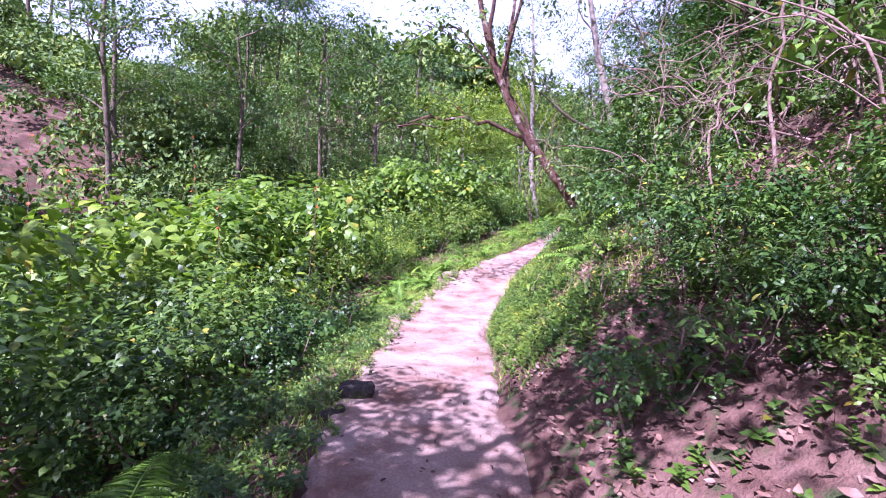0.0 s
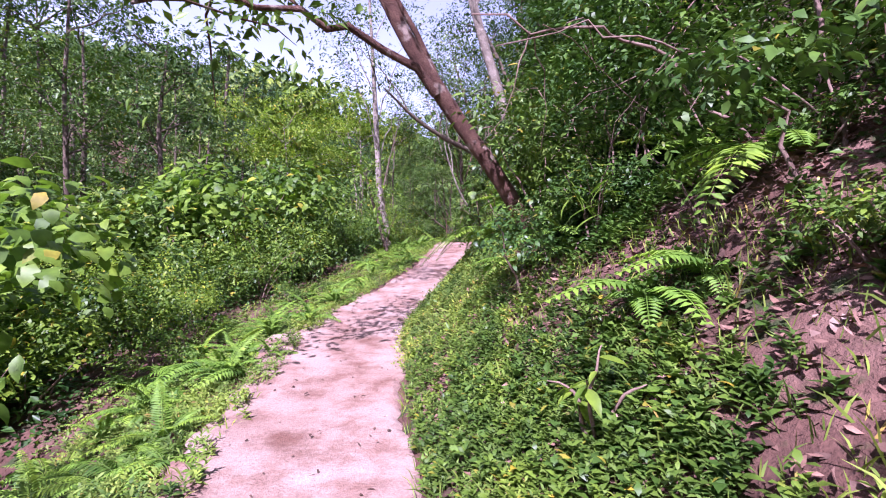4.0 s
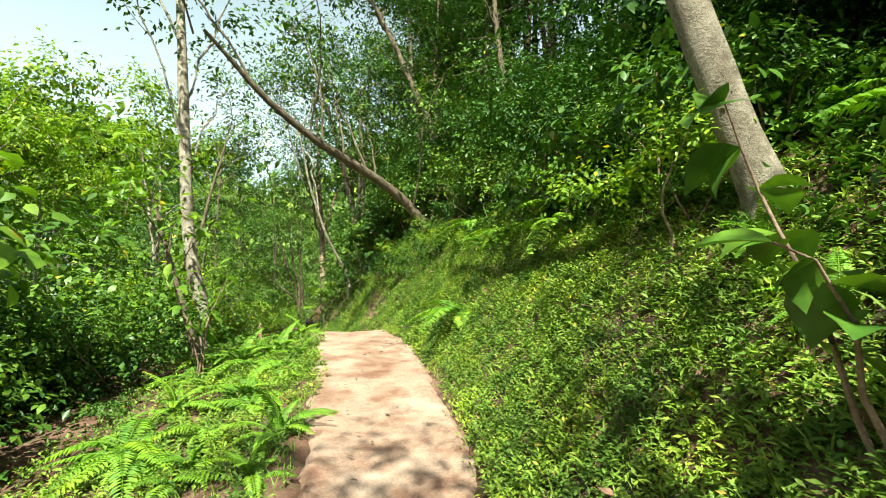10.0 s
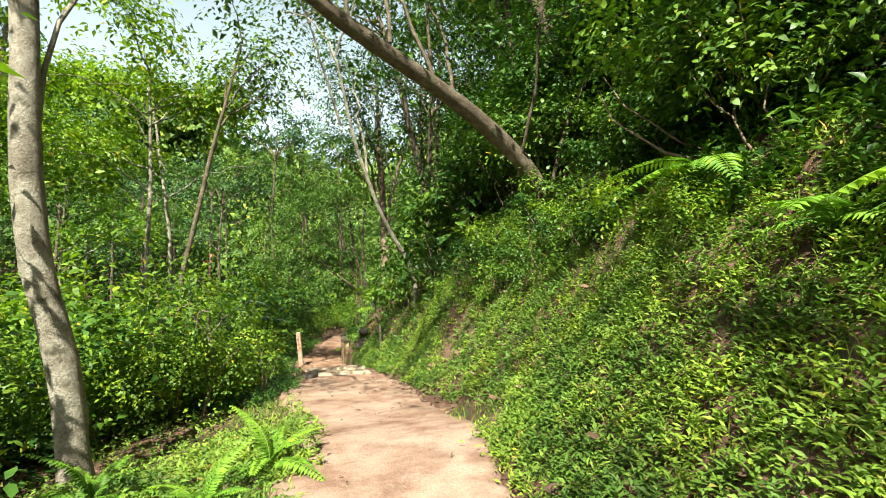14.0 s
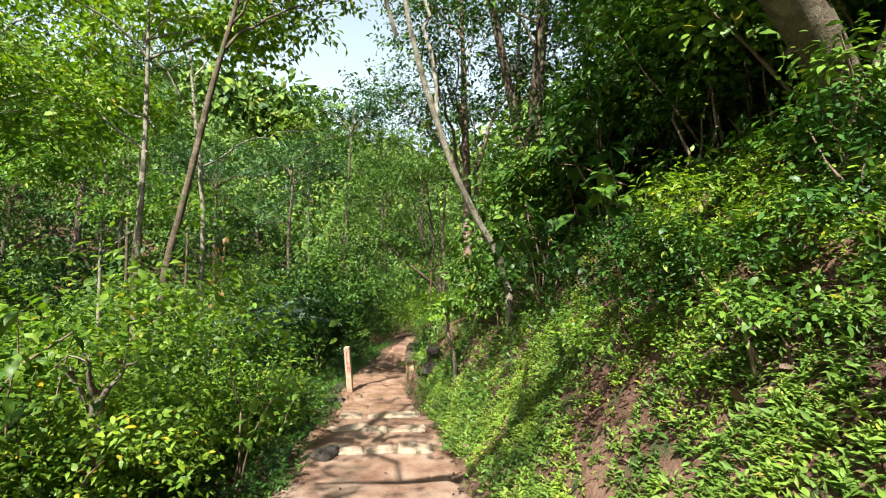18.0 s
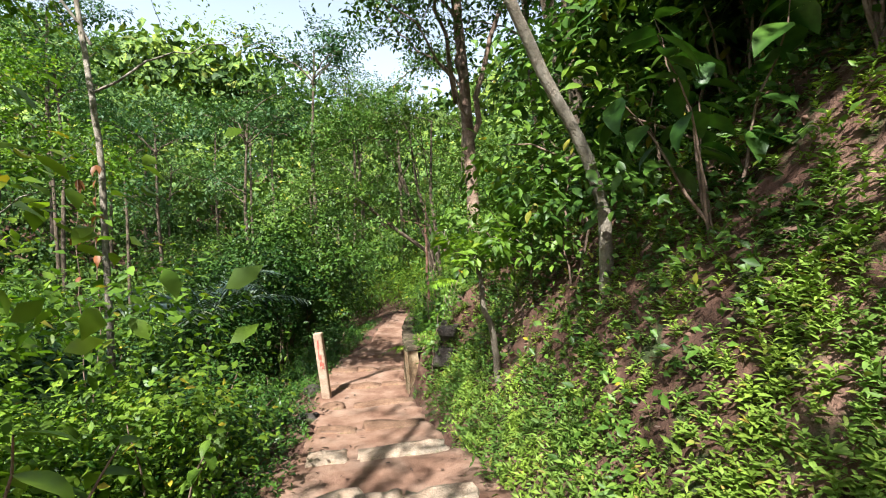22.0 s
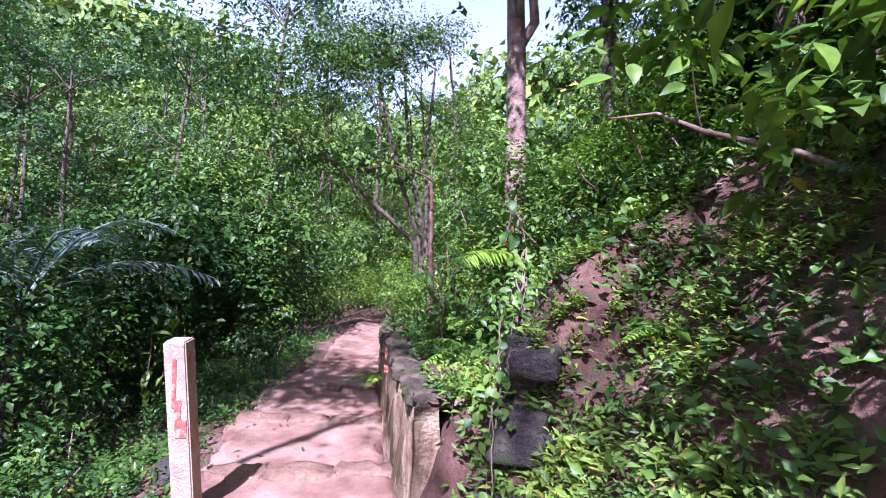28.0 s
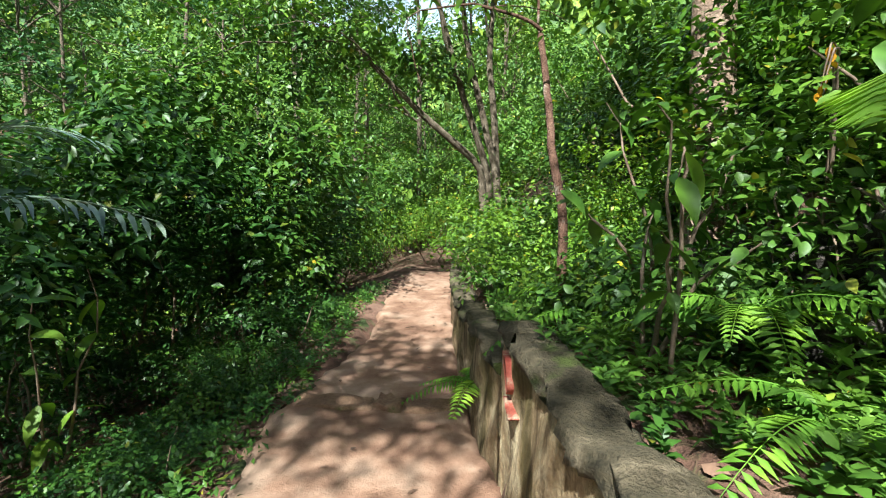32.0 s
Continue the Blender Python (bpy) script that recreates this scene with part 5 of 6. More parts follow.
steps = tagged(new("steps"), "worn concrete-edged steps down the clay path", "steps", kind="structure")
g2 = np.random.default_rng(9)
for n, sy in enumerate(STEPS_Y):
    hw = 0.62 * float(np.interp(sy, [0, 10, 14, 17, 20, 26, 30, 34], [0.95, 1.0, 0.78, 0.9, 1.0, 0.92, 0.86, 0.8]))
    tread = float(stepped(np.array([sy - 0.05]), np.array([np.interp(sy - 0.05, SP[:, 1], SP[:, 2])]))[0])
    head = -math.degrees(math.atan2(np.interp(sy, SP[:, 1], TAN[:, 0]), np.interp(sy, SP[:, 1], TAN[:, 1])))
    parts_here = 3
    cuts = np.sort(np.concatenate([[-hw * (1.0 if sy < 32 else 1.3), hw if sy < 30 else (0.57 if sy < 33 else 0.44)], g2.uniform(-0.5, 0.5, parts_here - 1) * hw]))
    for k in range(parts_here):
        w = cuts[k + 1] - cuts[k]
        if w < 0.1:
            continue
        mid = (cuts[k] + cuts[k + 1]) / 2
        x, y = at_path(sy + g2.normal() * 0.015, mid)
        s = part("step_edge", from_bm("step_edge", lump((w * 0.99, 0.20, 0.17), n * 5 + k, 0.2, 0.2, 4), M_STEP if sy < 28.5 else M_STEP_CLAY), steps)
        s.matrix_basis = pose(x, y, tread - 0.052 + g2.normal() * 0.006, g2.normal() * 2, g2.normal() * 1.5, head + g2.normal() * 2)


def wall_run(name, label, y0, y1, z0, z1, dd, thick=0.13, seed=0):
    """A low retaining wall: a rendered face towards the path and a rounded mossy coping."""
    root = tagged(new(name), label, "wall", kind="structure")
    n = int((y1 - y0) / 0.06)
    ys = np.linspace(y0, y1, n)
    d0 = np.interp(ys, [30, 32.8, 33.5, 34.9, 38], dd)
    top = np.linspace(z0, z1, n) + 0.022 * np.sin(ys * 4.1 + seed) + 0.016 * np.sin(ys * 11) + 0.01 * np.sin(ys * 27 + 3 * np.sin(ys * 5))
    low = np.interp(ys, SP[:, 1], SP[:, 2]) - 0.3
    lev = np.linspace(0, 1, 12)
    rows = []
    for d, zz in [(d0 - 0.02 * (1 - u), u) for u in lev] + [(d0 + thick, 1 - u) for u in lev]:
        xy = at_path(ys, d + 0.012 * np.sin(ys * 9 + zz * 7) + 0.008 * np.sin(ys * 23 + zz * 13) * (zz > 0.2))
        rows.append(np.column_stack([xy, low + (top - 0.05 - low) * zz]))
    P = np.stack(rows, 1)
    m = P.shape[1]
    i, j = np.meshgrid(np.arange(n - 1), np.arange(m), indexing="ij")
    q = np.stack([i * m + j, i * m + (j + 1) % m, (i + 1) * m + (j + 1) % m, (i + 1) * m + j], -1).reshape(-1, 4)
    caps = [np.array([[j, j + 1, m - 2 - j, m - 1 - j] for j in range(m // 2 - 1)]), np.array([[j + 1, j, m - 1 - j, m - 2 - j] for j in range(m // 2 - 1)]) + (n - 1) * m]
    part("face", mesh_of("face", P.reshape(-1, 3), [q, *caps], M_WALL, True), root)
    ang = np.linspace(0, 2 * np.pi, 14, endpoint=False)
    C = []
    for a in ang:
        xy = at_path(ys, d0 + thick / 2 + (thick / 2 + 0.025) * np.sign(np.cos(a)) * abs(np.cos(a)) ** 0.5 + 0.02 * np.sin(ys * 13 + a * 2) + 0.012 * np.sin(ys * 37 + a * 5))
        C.append(np.column_stack([xy, top - 0.03 + 0.036 * np.sign(np.sin(a)) * abs(np.sin(a)) ** 0.4 + 0.007 * np.sin(ys * 17 + a * 3) + 0.006 * np.sin(ys * 41 + a)]))
    C = np.stack(C, 1)
    m = 14
    i, j = np.meshgrid(np.arange(n - 1), np.arange(m), indexing="ij")
    q = np.stack([i * m + j, (i + 1) * m + j, (i + 1) * m + (j + 1) % m, i * m + (j + 1) % m], -1).reshape(-1, 4)
    ends = [np.arange(m)[None], (np.arange(m)[::-1] + (n - 1) * m)[None]]
    part("coping", mesh_of("coping", C.reshape(-1, 3), [q, *ends], M_MOSS, True), root, "dark mossy rounded coping")
    return root


WALL_D = (0.58, 0.58, 0.50, 0.39, 0.37)
wall_a = wall_run("wall_near", "stained retaining wall beside the lowest steps", 30.5, 32.75, 0.34, 0.33, WALL_D, seed=1)
wall_b = wall_run("wall_far", "low stained wall sloping down along the path", 32.78, 38.2, 0.14, -0.22, WALL_D, seed=2)
# daubs of old paint on the wall face
daubs = [(32.55, 0.19, 0.12, 0.04, M_PAINT, "faded red paint daub"), (32.5, 0.05, 0.05, 0.018, M_PAINT, "faded red paint daub")]
for n, (y, z, h, w, mat, lab) in enumerate(daubs):
    g = np.random.default_rng(300 + n)
    k = 16
    an = np.linspace(0, 2 * np.pi, k, endpoint=False)
    rr = 1 + 0.3 * np.sin(an * 3 + n) + 0.15 * g.normal(size=k)
    yy2, zz2 = y + np.cos(an) * w * rr + np.sin(an) * 0.06, z + np.sin(an) * h * 0.5 * rr
    d_here = float(np.interp(y, [30, 32.8, 33.5, 34.9, 38], WALL_D))
    ring = np.column_stack([at_path(yy2, np.full(k, d_here - 0.034)), zz2])
    back = np.column_stack([at_path(yy2, np.full(k, d_here + 0.03)), zz2])
    v = np.concatenate([ring, back])
    side = np.array([[q, (q + 1) % k, (q + 1) % k + k, q + k] for q in range(k)])
    part("paint_daub", mesh_of("daub", v, [np.arange(k)[None], side], mat), wall_a if y < 32.76 else wall_b, lab)

# rubble end of the bank behind the wall
def angular(size, seed):
    """A split stone: the hull of points about a block, edges knocked off."""
    g = np.random.default_rng(seed)
    bm = bmesh.new()
    for sx in (-1, 1):
        for sy in (-1, 1):
            for sz in (-1, 1):
                q = np.array((sx, sy, sz)) * 0.5 * g.uniform(0.55, 1.05, 3)
                bm.verts.new(q * size)
    for k in range(5):
        q = unit(g.normal(size=3)) * 0.56
        bm.verts.new(q * size)
    r = bmesh.ops.convex_hull(bm, input=bm.verts[:])
    bmesh.ops.delete(bm, geom=list({e for e in r["geom_interior"] if isinstance(e, bmesh.types.BMVert)}), context="VERTS")
    bmesh.ops.bevel(bm, geom=bm.edges[:], offset=min(size) * 0.07, segments=1, affect="EDGES")
    return bm


rubble = tagged(new("rubble_wall"), "rough rubble stone wall end with dark gaps", "stone wall", kind="structure")
g3 = np.random.default_rng(17)
line = np.stack([at_path(q, r) for q, r in ((30.05, 0.8), (30.7, 1.2), (31.6, 1.53), (32.6, 1.68), (33.4, 1.68))])
seg = np.concatenate([[0], np.cumsum(np.linalg.norm(np.diff(line, axis=0), axis=1))])
for row in range(8):
    s_at = 0.04 * (row % 2)
    while s_at < seg[-1]:
        w = g3.uniform(0.10, 0.27)
        m = s_at + w / 2
        x, y = np.interp(m, seg, line[:, 0]), np.interp(m, seg, line[:, 1])
        k = min(np.searchsorted(seg, m), len(line) - 1)
        t = line[k] - line[k - 1]
        face = math.degrees(math.atan2(t[1], t[0]))
        foot = ground_z([(x - 0.2, y - 0.05)])[0]
        z = foot - 0.12 + row * 0.105 + g3.normal() * 0.015
        s_at += w
        if z > np.interp(m, seg, [0.72, 0.8, 0.85, 0.75, 0.6]):
            continue
        s = part("stone", from_bm("stone", angular(np.array((w * 1.15, 0.26, 0.15)), row * 101 + int(m * 90)), M_STONE, False), rubble)
        s.matrix_basis = pose(x + 0.02 * row, y - 0.01 * row, z, g3.normal() * 5, g3.normal() * 9, face + g3.normal() * 9)
for n, (x, y, s, lab) in enumerate([(-0.62, 3.95, 0.2, "flat dark rock at the path's edge"), (-0.72, 3.55, 0.13, "small dark stone at the path's edge"), (10.75, 32.4, 0.26, "dark mossy boulder on the bank"), (10.45, 31.6, 0.22, "dark boulder among ferns"),
                                    (11.3, 31.9, 0.3, "grey stone among bank plants"), (7.05, 26.1, 0.2, "worn stone beside the steps"), (8.0, 31.6, 0.2, "mossy stone block at the path's edge"), (7.72, 29.9, 0.17, "rounded stone beside the post")]):
    r = tagged(new("rock", from_bm("rock", lump((s * 1.4, s, s * 0.7), 50 + n, 0.5, 0.25, 4), M_STONE)), lab, "rock")
    r.matrix_basis = pose(x, y, ground_z([(x, y)])[0] + s * 0.12, 5, -4, n * 47)

post = tagged(new("wooden_post"), "leaning square wooden post with red paint marks", "post")
px_, py_ = 8.1, 30.85
pz_ = ground_z([(px_, py_)])[0]
post.matrix_basis = pose(px_, py_, pz_ - 0.1, 5, -5, -24)
bm = bmesh.new()
bmesh.ops.create_cube(bm, size=1.0)
bmesh.ops.scale(bm, verts=bm.verts, vec=(0.105, 0.105, 1.0))
bmesh.ops.translate(bm, verts=bm.verts, vec=(0, 0, 0.5))
bmesh.ops.bevel(bm, geom=bm.edges[:], offset=0.007, segments=2, affect="EDGES")
part("shaft", from_bm("shaft", bm, M_POST, False), post)
for n, (z0, h, w) in enumerate([(0.80, 0.24, 0.018), (0.66, 0.12, 0.03), (0.58, 0.09, 0.055)]):
    bm = lump((w, 0.004, h), 90 + n, 0.1, 0.3, 3)
    p = part("paint_mark", from_bm("paint_mark", bm, M_PAINT, False), post, "streaked red paint")
    p.matrix_basis = pose(-0.008 + 0.01 * n, -0.0545, z0, 0, 4, 0)

# ---- palm with stiff bluish leaflets below the path ----
palm = tagged(new("palm"), "young palm with stiff silvery leaflets below the path", "palm")
palm.location = (6.5, 34.4, ground_z([(6.5, 34.4)])[0])
g4 = np.random.default_rng(44)
for k, (turn, rise, ln) in enumerate([(-60, 62, 2.4), (-130, 50, 2.3), (-20, 52, 2.0), (170, 55, 2.4), (110, 55, 2.2), (60, 65, 2.2), (-95, 50, 1.8), (15, 70, 2.5)]):
    s = np.linspace(0, 1, 14)
    rib = np.stack([ln * s * math.cos(radians(rise)) * (1 + 0.5 * s), 0 * s, ln * (s * math.sin(radians(rise)) - 0.55 * s ** 2.2)], 1)
    st = tube(rib, np.linspace(0.018, 0.004, 14), 5, 0.03, k)
    t = np.linspace(0.22, 0.99, 26)
    at = np.stack([np.interp(t, s, rib[:, c]) for c in range(3)], 1)
    ah = unit(np.gradient(at, axis=0))
    pcs = [st]
    for sg in (1, -1):
        way = np.array([0, sg * 1.0, 0]) + ah * 0.9 + np.array([0, 0, -0.25]) + g4.normal(size=at.shape) * 0.12
        pcs.append(oval_leaves(at, way, np.broadcast_to(np.array([0, 0, 1.0]), at.shape), 0.48 * np.sin(np.pi * (0.15 + 0.8 * t)) + 0.1, 0.036, 0.1))
    v, f = join(pcs)
    fr = part("frond", mesh_of("frond", v, f, M_PALM), palm)
    fr.matrix_basis = pose(0.02, 0, 1.7, 0, 0, turn)

v, q = tube([(0.05, 0.02, -0.2), (0, 0, 0.8), (0.02, 0, 1.75)], [0.09, 0.08, 0.06], 9, 0.1, 3)
part("trunk", mesh_of("trunk", v, [q], M_BARK, True), palm)

# ---- ferns, leafy plants and dry branches with a place of their own ----
for key, x, y, zl, turn, s, lab in [("mid", -1.25, 1.75, 0.05, 20, 1.3, "pale fern below the path"),
                                    ("mid", 9.9, 31.3, 0.0, 60, 0.6, "bright fern hanging over the stones"), ("mid", 10.4, 32.6, 0.1, 40, 0.9, "bright fern among stones on the bank"), ("mid", 10.1, 33.4, 0.1, 140, 0.8, "bright fern behind the wall"),
                                    ("mid", 2.3, 9.2, 0.1, 190, 0.8, "arching fern below the leaning tree"), ("big", 2.9, 11.2, 0.1, 150, 0.6, "arching fern below the leaning tree"), ("mid", 6.05, 17.7, 0.1, 10, 1.1, "sunlit fern on the grassy bank"),
                                    ("mid", 10.1, 25.6, 0.05, 110, 0.8, "fern below the leaning pale tree"), ("mid", 10.15, 31.7, 0.15, 200, 0.7, "fern over the rubble stones")]:
    f = copy_thing(FERNS[key], pose(x, y, ground_z([(x, y)])[0] + zl, 0, 0, turn) @ Matrix.Scale(s, 4))
    tagged(f, lab)


droop = fern(1.15, 7, 54, 37, "large arching fern hanging over the bank", M_FERN, 0.35, (165, 275), 0.15, 0.8)
droop.location = on_ground(4.45, 12.4, 0.12)
reach = fern(1.5, 1, 42, 34, "fern with one long frond arching out from the bank", M_FERN, 0.2, (186, 190), 0.26, 0.1)
reach.location = (10.42, 31.2, 0.97)


def spray(label, base, ends, leaf, mat, seed, slim=0.5, per=9):
    """A leafy sapling: a stem, side twigs, and large leaves set along the twigs, each leaf a part."""
    g = np.random.default_rng(seed)
    root = tagged(new("sapling"), label, "sapling")
    root.location = base
    lv, lf = leaves(np.zeros((1, 3)), np.array([[1.0, 0, 0]]), np.array([[0, 0, 1.0]]), leaf, leaf * slim, 0.2)
    me = mesh_of("leaf", lv, [lf], mat, True)
    for k, e in enumerate(ends):
        p = bowed((0, 0, -0.1), np.asarray(e, float), 8, 0.1, 0.15, seed * 5 + k)
        v, q = tube(p, np.linspace(0.012, 0.003, 8), 5, 0.04, k)
        part("stem", mesh_of("stem", v, [q], M_TWIG, True), root)
        for m in range(per):
            at = p[3 + m * 5 // per]
            ob = part("leaf", me, root)
            ob.matrix_basis = pose(*at, g.uniform(-25, 25), g.uniform(-10, 55), g.uniform(0, 360)) @ Matrix.Scale(g.uniform(0.6, 1.15), 4)
    return root


spray("sapling with large drooping light leaves beside the path", on_ground(3.5, 19.6), [(0.3, -0.2, 1.5), (-0.2, 0.3, 1.7), (0.4, 0.3, 1.3), (-0.4, -0.3, 1.4)], 0.24, M_LEAF_BRIGHT, 201)
spray("plant with large drooping glossy leaves beside the stump", on_ground(4.95, 24.75), [(0.2, -0.2, 1.7), (-0.2, 0.2, 2.0), (0.35, 0.2, 1.5), (-0.3, -0.3, 1.8), (0.1, 0.4, 1.3), (0.3, -0.35, 1.2)], 0.15, M_LEAF, 217, 0.45, 12)
spray("sapling with yellow-green leaves at the thicket's edge", on_ground(6.3, 26.0), [(0.2, -0.2, 1.1), (-0.1, 0.3, 1.3), (0.35, 0.2, 0.9)], 0.17, M_LEAF_BRIGHT, 202)
spray("low plant with yellow-green leaves below the steps", on_ground(6.6, 27.6), [(0.25, -0.1, 0.7), (-0.2, 0.1, 0.8), (0.3, 0.3, 0.6)], 0.15, M_LEAF_BRIGHT, 203)
spray("young plant with pale drooping leaves beside the path", on_ground(7.65, 33.7), [(0.25, 0.1, 1.35), (0.1, -0.2, 1.25)], 0.20, M_LEAF_BRIGHT, 204, 0.36)
spray("round-leaved plant on the shaded bank", on_ground(3.9, 13.3), [(-0.4, -0.2, 0.9), (-0.2, 0.3, 1.1), (0.2, -0.3, 1.0), (-0.5, 0.1, 0.6)], 0.2, M_LEAF, 205, 0.85, 10)
spray("broad-leaved plant on the grassy bank", on_ground(9.4, 24.8), [(-0.3, -0.2, 0.7), (0.1, 0.3, 0.9), (0.3, -0.2, 0.8)], 0.22, M_LEAF, 206, 0.8)
spray("broad-leaved plant in the shade of the bank", on_ground(9.5, 26.2), [(-0.5, -0.1, 1.0), (-0.1, 0.3, 1.3), (0.2, -0.3, 1.2), (-0.4, 0.3, 0.8), (0.3, 0.3, 1.1)], 0.27, M_LEAF_DARK, 207, 0.6, 10)
spray("large-leaved plant over the bank by the wall", on_ground(10.45, 31.3), [(-0.4, -0.2, 0.9), (-0.2, 0.2, 1.1), (0.2, -0.3, 1.0), (0.1, 0.3, 0.7)], 0.14, M_LEAF, 208, 0.6, 9)
spray("lush plant with long pointed leaves on the bank", on_ground(10.3, 32.2), [(-0.3, -0.2, 0.9), (-0.1, 0.3, 1.0), (0.3, -0.2, 0.9), (-0.4, 0.2, 0.6), (0.2, -0.4, 0.5)], 0.14, M_LEAF, 209, 0.5, 10)
spray("lush plant with pointed leaves near the stones", on_ground(10.0, 32.0), [(-0.25, -0.3, 0.5), (0.2, 0.2, 0.6), (0.1, -0.3, 0.45)], 0.12, M_LEAF, 210, 0.55, 8)
tuft = tr("slim sapling with a tuft of large leaves on the bank", [(9.24, 28.25, 0.5), (9.2, 28.25, 0.8), (9.1, 28.25, 1.15), (9.05, 28.25, 1.45)], (0.034, 0.03, 0.026, 0.02), M_BARK_GREY,
          [(1.0, (8.72, 28.2, 1.66), 0.01), (1.0, (9.34, 28.2, 1.68), 0.01), (1.0, (9.02, 27.95, 1.72), 0.01), (0.98, (8.85, 28.5, 1.75), 0.01), (0.95, (9.25, 28.5, 1.62), 0.01), (0.97, (8.8, 27.95, 1.55), 0.01)], M_LEAF_BRIGHT, 0.15, 44, 5, 216, clump_r=0.14, spread=0.09, slim=0.5)
for n, (x, y) in enumerate([(11.0, 28.3), (10.6, 27.3), (9.9, 25.6), (10.4, 26.6)]):
    spray("dark plant with big drooping leaves on the bank", on_ground(x, y), [(-0.4, -0.2, 1.5), (-0.2, 0.3, 2.0), (0.3, -0.3, 1.7), (-0.5, 0.2, 1.1), (0.2, 0.3, 2.2), (-0.3, -0.4, 0.8)], 0.28, M_LEAF_DARK, 220 + n, 0.5, 10)
spray("compound-leaved sprig hanging from a bush", on_ground(-2.2, 9.3), [(0.6, 0.0, 1.35), (0.4, -0.4, 1.5)], 0.18, M_LEAF_BRIGHT, 211, 0.5)
spray("heart-leaved weed on the leaf-strewn bank", on_ground(2.1, 4.6), [(-0.2, -0.1, 0.7), (0.1, 0.2, 0.9), (0.2, -0.2, 0.6)], 0.14, M_LEAF, 212, 0.8)
spray("heart-leaved weed on the leaf-strewn bank", on_ground(2.5, 6.2), [(-0.2, -0.1, 0.7), (0.1, 0.2, 0.8), (0.2, -0.2, 0.5)], 0.13, M_LEAF, 213, 0.8)
spray("bamboo-like plant with long narrow leaves", on_ground(2.55, 8.3), [(-0.4, -0.1, 0.6), (0.1, 0.3, 0.8), (-0.2, -0.4, 0.5)], 0.3, M_LEAF_BRIGHT, 214, 0.14)
spray("plant with long narrow leaves on the bank", on_ground(3.2, 11.4), [(-0.3, -0.3, 0.5), (0.2, -0.2, 0.6), (-0.1, 0.3, 0.5)], 0.28, M_LEAF, 215, 0.16)


def dry_branch(label, a, b, r, seed, sag, twigs=5):
    g = np.random.default_rng(seed)
    root = tagged(new("dry_branch"), label, "branch")
    a, b = np.array(a, float), np.array(b, float)
    root.location = a
    p = bowed((0, 0, 0), b - a, 14, sag, 0.35, seed)
    v, q = tube(p, np.linspace(r, r * 0.4, 14), 6, 0.06, seed)
    part("stem", mesh_of("stem", v, [q], M_TWIG, True), root)
    for k in range(twigs):
        at = p[g.integers(3, 13)]
        e = at + g.normal(size=3) * np.array([0.45, 0.45, 0.4]) + np.array([-0.1, 0, -0.15])
        v, q = tube(bowed(at, e, 6, 0.06, 0.3, seed * 3 + k), np.linspace(r * 0.45, 0.002, 6), 4, 0.05, k)
        part("twig", mesh_of("twig", v, [q], M_TWIG, True), root)
    return root


g5 = np.random.default_rng(55)
for n in range(92):
    y, d = g5.uniform(2.6, 10), g5.uniform(2.5, 5.2)
    x0, y0 = at_path(y, d)
    z0 = ground_z([(x0, y0)])[0]
    hang = n % 3 == 0
    rise = g5.uniform(1.2, 3.0) if hang else g5.uniform(0.2, 1.3)
    x1, y1 = x0 + g5.normal() * (0.4 if hang else 1.2), y0 + g5.normal() * (0.4 if hang else 1.2)
    dry_branch("bare tangled twig hanging over the bank" if hang else "dry brown branch lying across the bank", (x0, y0, z0), (x1, y1, max(ground_z([(x1, y1)])[0], z0) + rise), g5.uniform(0.005, 0.017), 400 + n, 0.25, 4)
for n, (a, b, r) in enumerate([((4.4, 5.0, 3.6), (1.6, 6.4, 4.4), 0.02), ((3.6, 4.2, 2.8), (4.6, 5.4, 2.2), 0.03)]):
    dry_branch("long bare branch reaching over the path", (a[0], a[1], ground_z([a[:2]])[0]), b, r, 480 + n, 0.3, 14)

# dry scraps and pebbles on the trodden clay
g6 = np.random.default_rng(66)
n = 420
xy = at_path(g6.uniform(0, 38, n), g6.uniform(-0.58, 0.52, n))
zz = stepped(xy[:, 1], np.interp(xy[:, 1], SP[:, 1], SP[:, 2])) + 0.022
v, f = oval_leaves(np.column_stack([xy, zz]), np.column_stack([g6.normal(size=(n, 2)), 0.1 * g6.normal(size=n)]), np.array([0, 0, 1.0]) + g6.normal(size=(n, 3)) * 0.25, g6.uniform(0.02, 0.075, n), g6.uniform(0.012, 0.03, n))
tagged(new("leaf_litter", mesh_of("leaf_litter", v, [f], M_LITTER)), "dry leaf scraps scattered on the clay path", "leaf litter", kind="stuff")

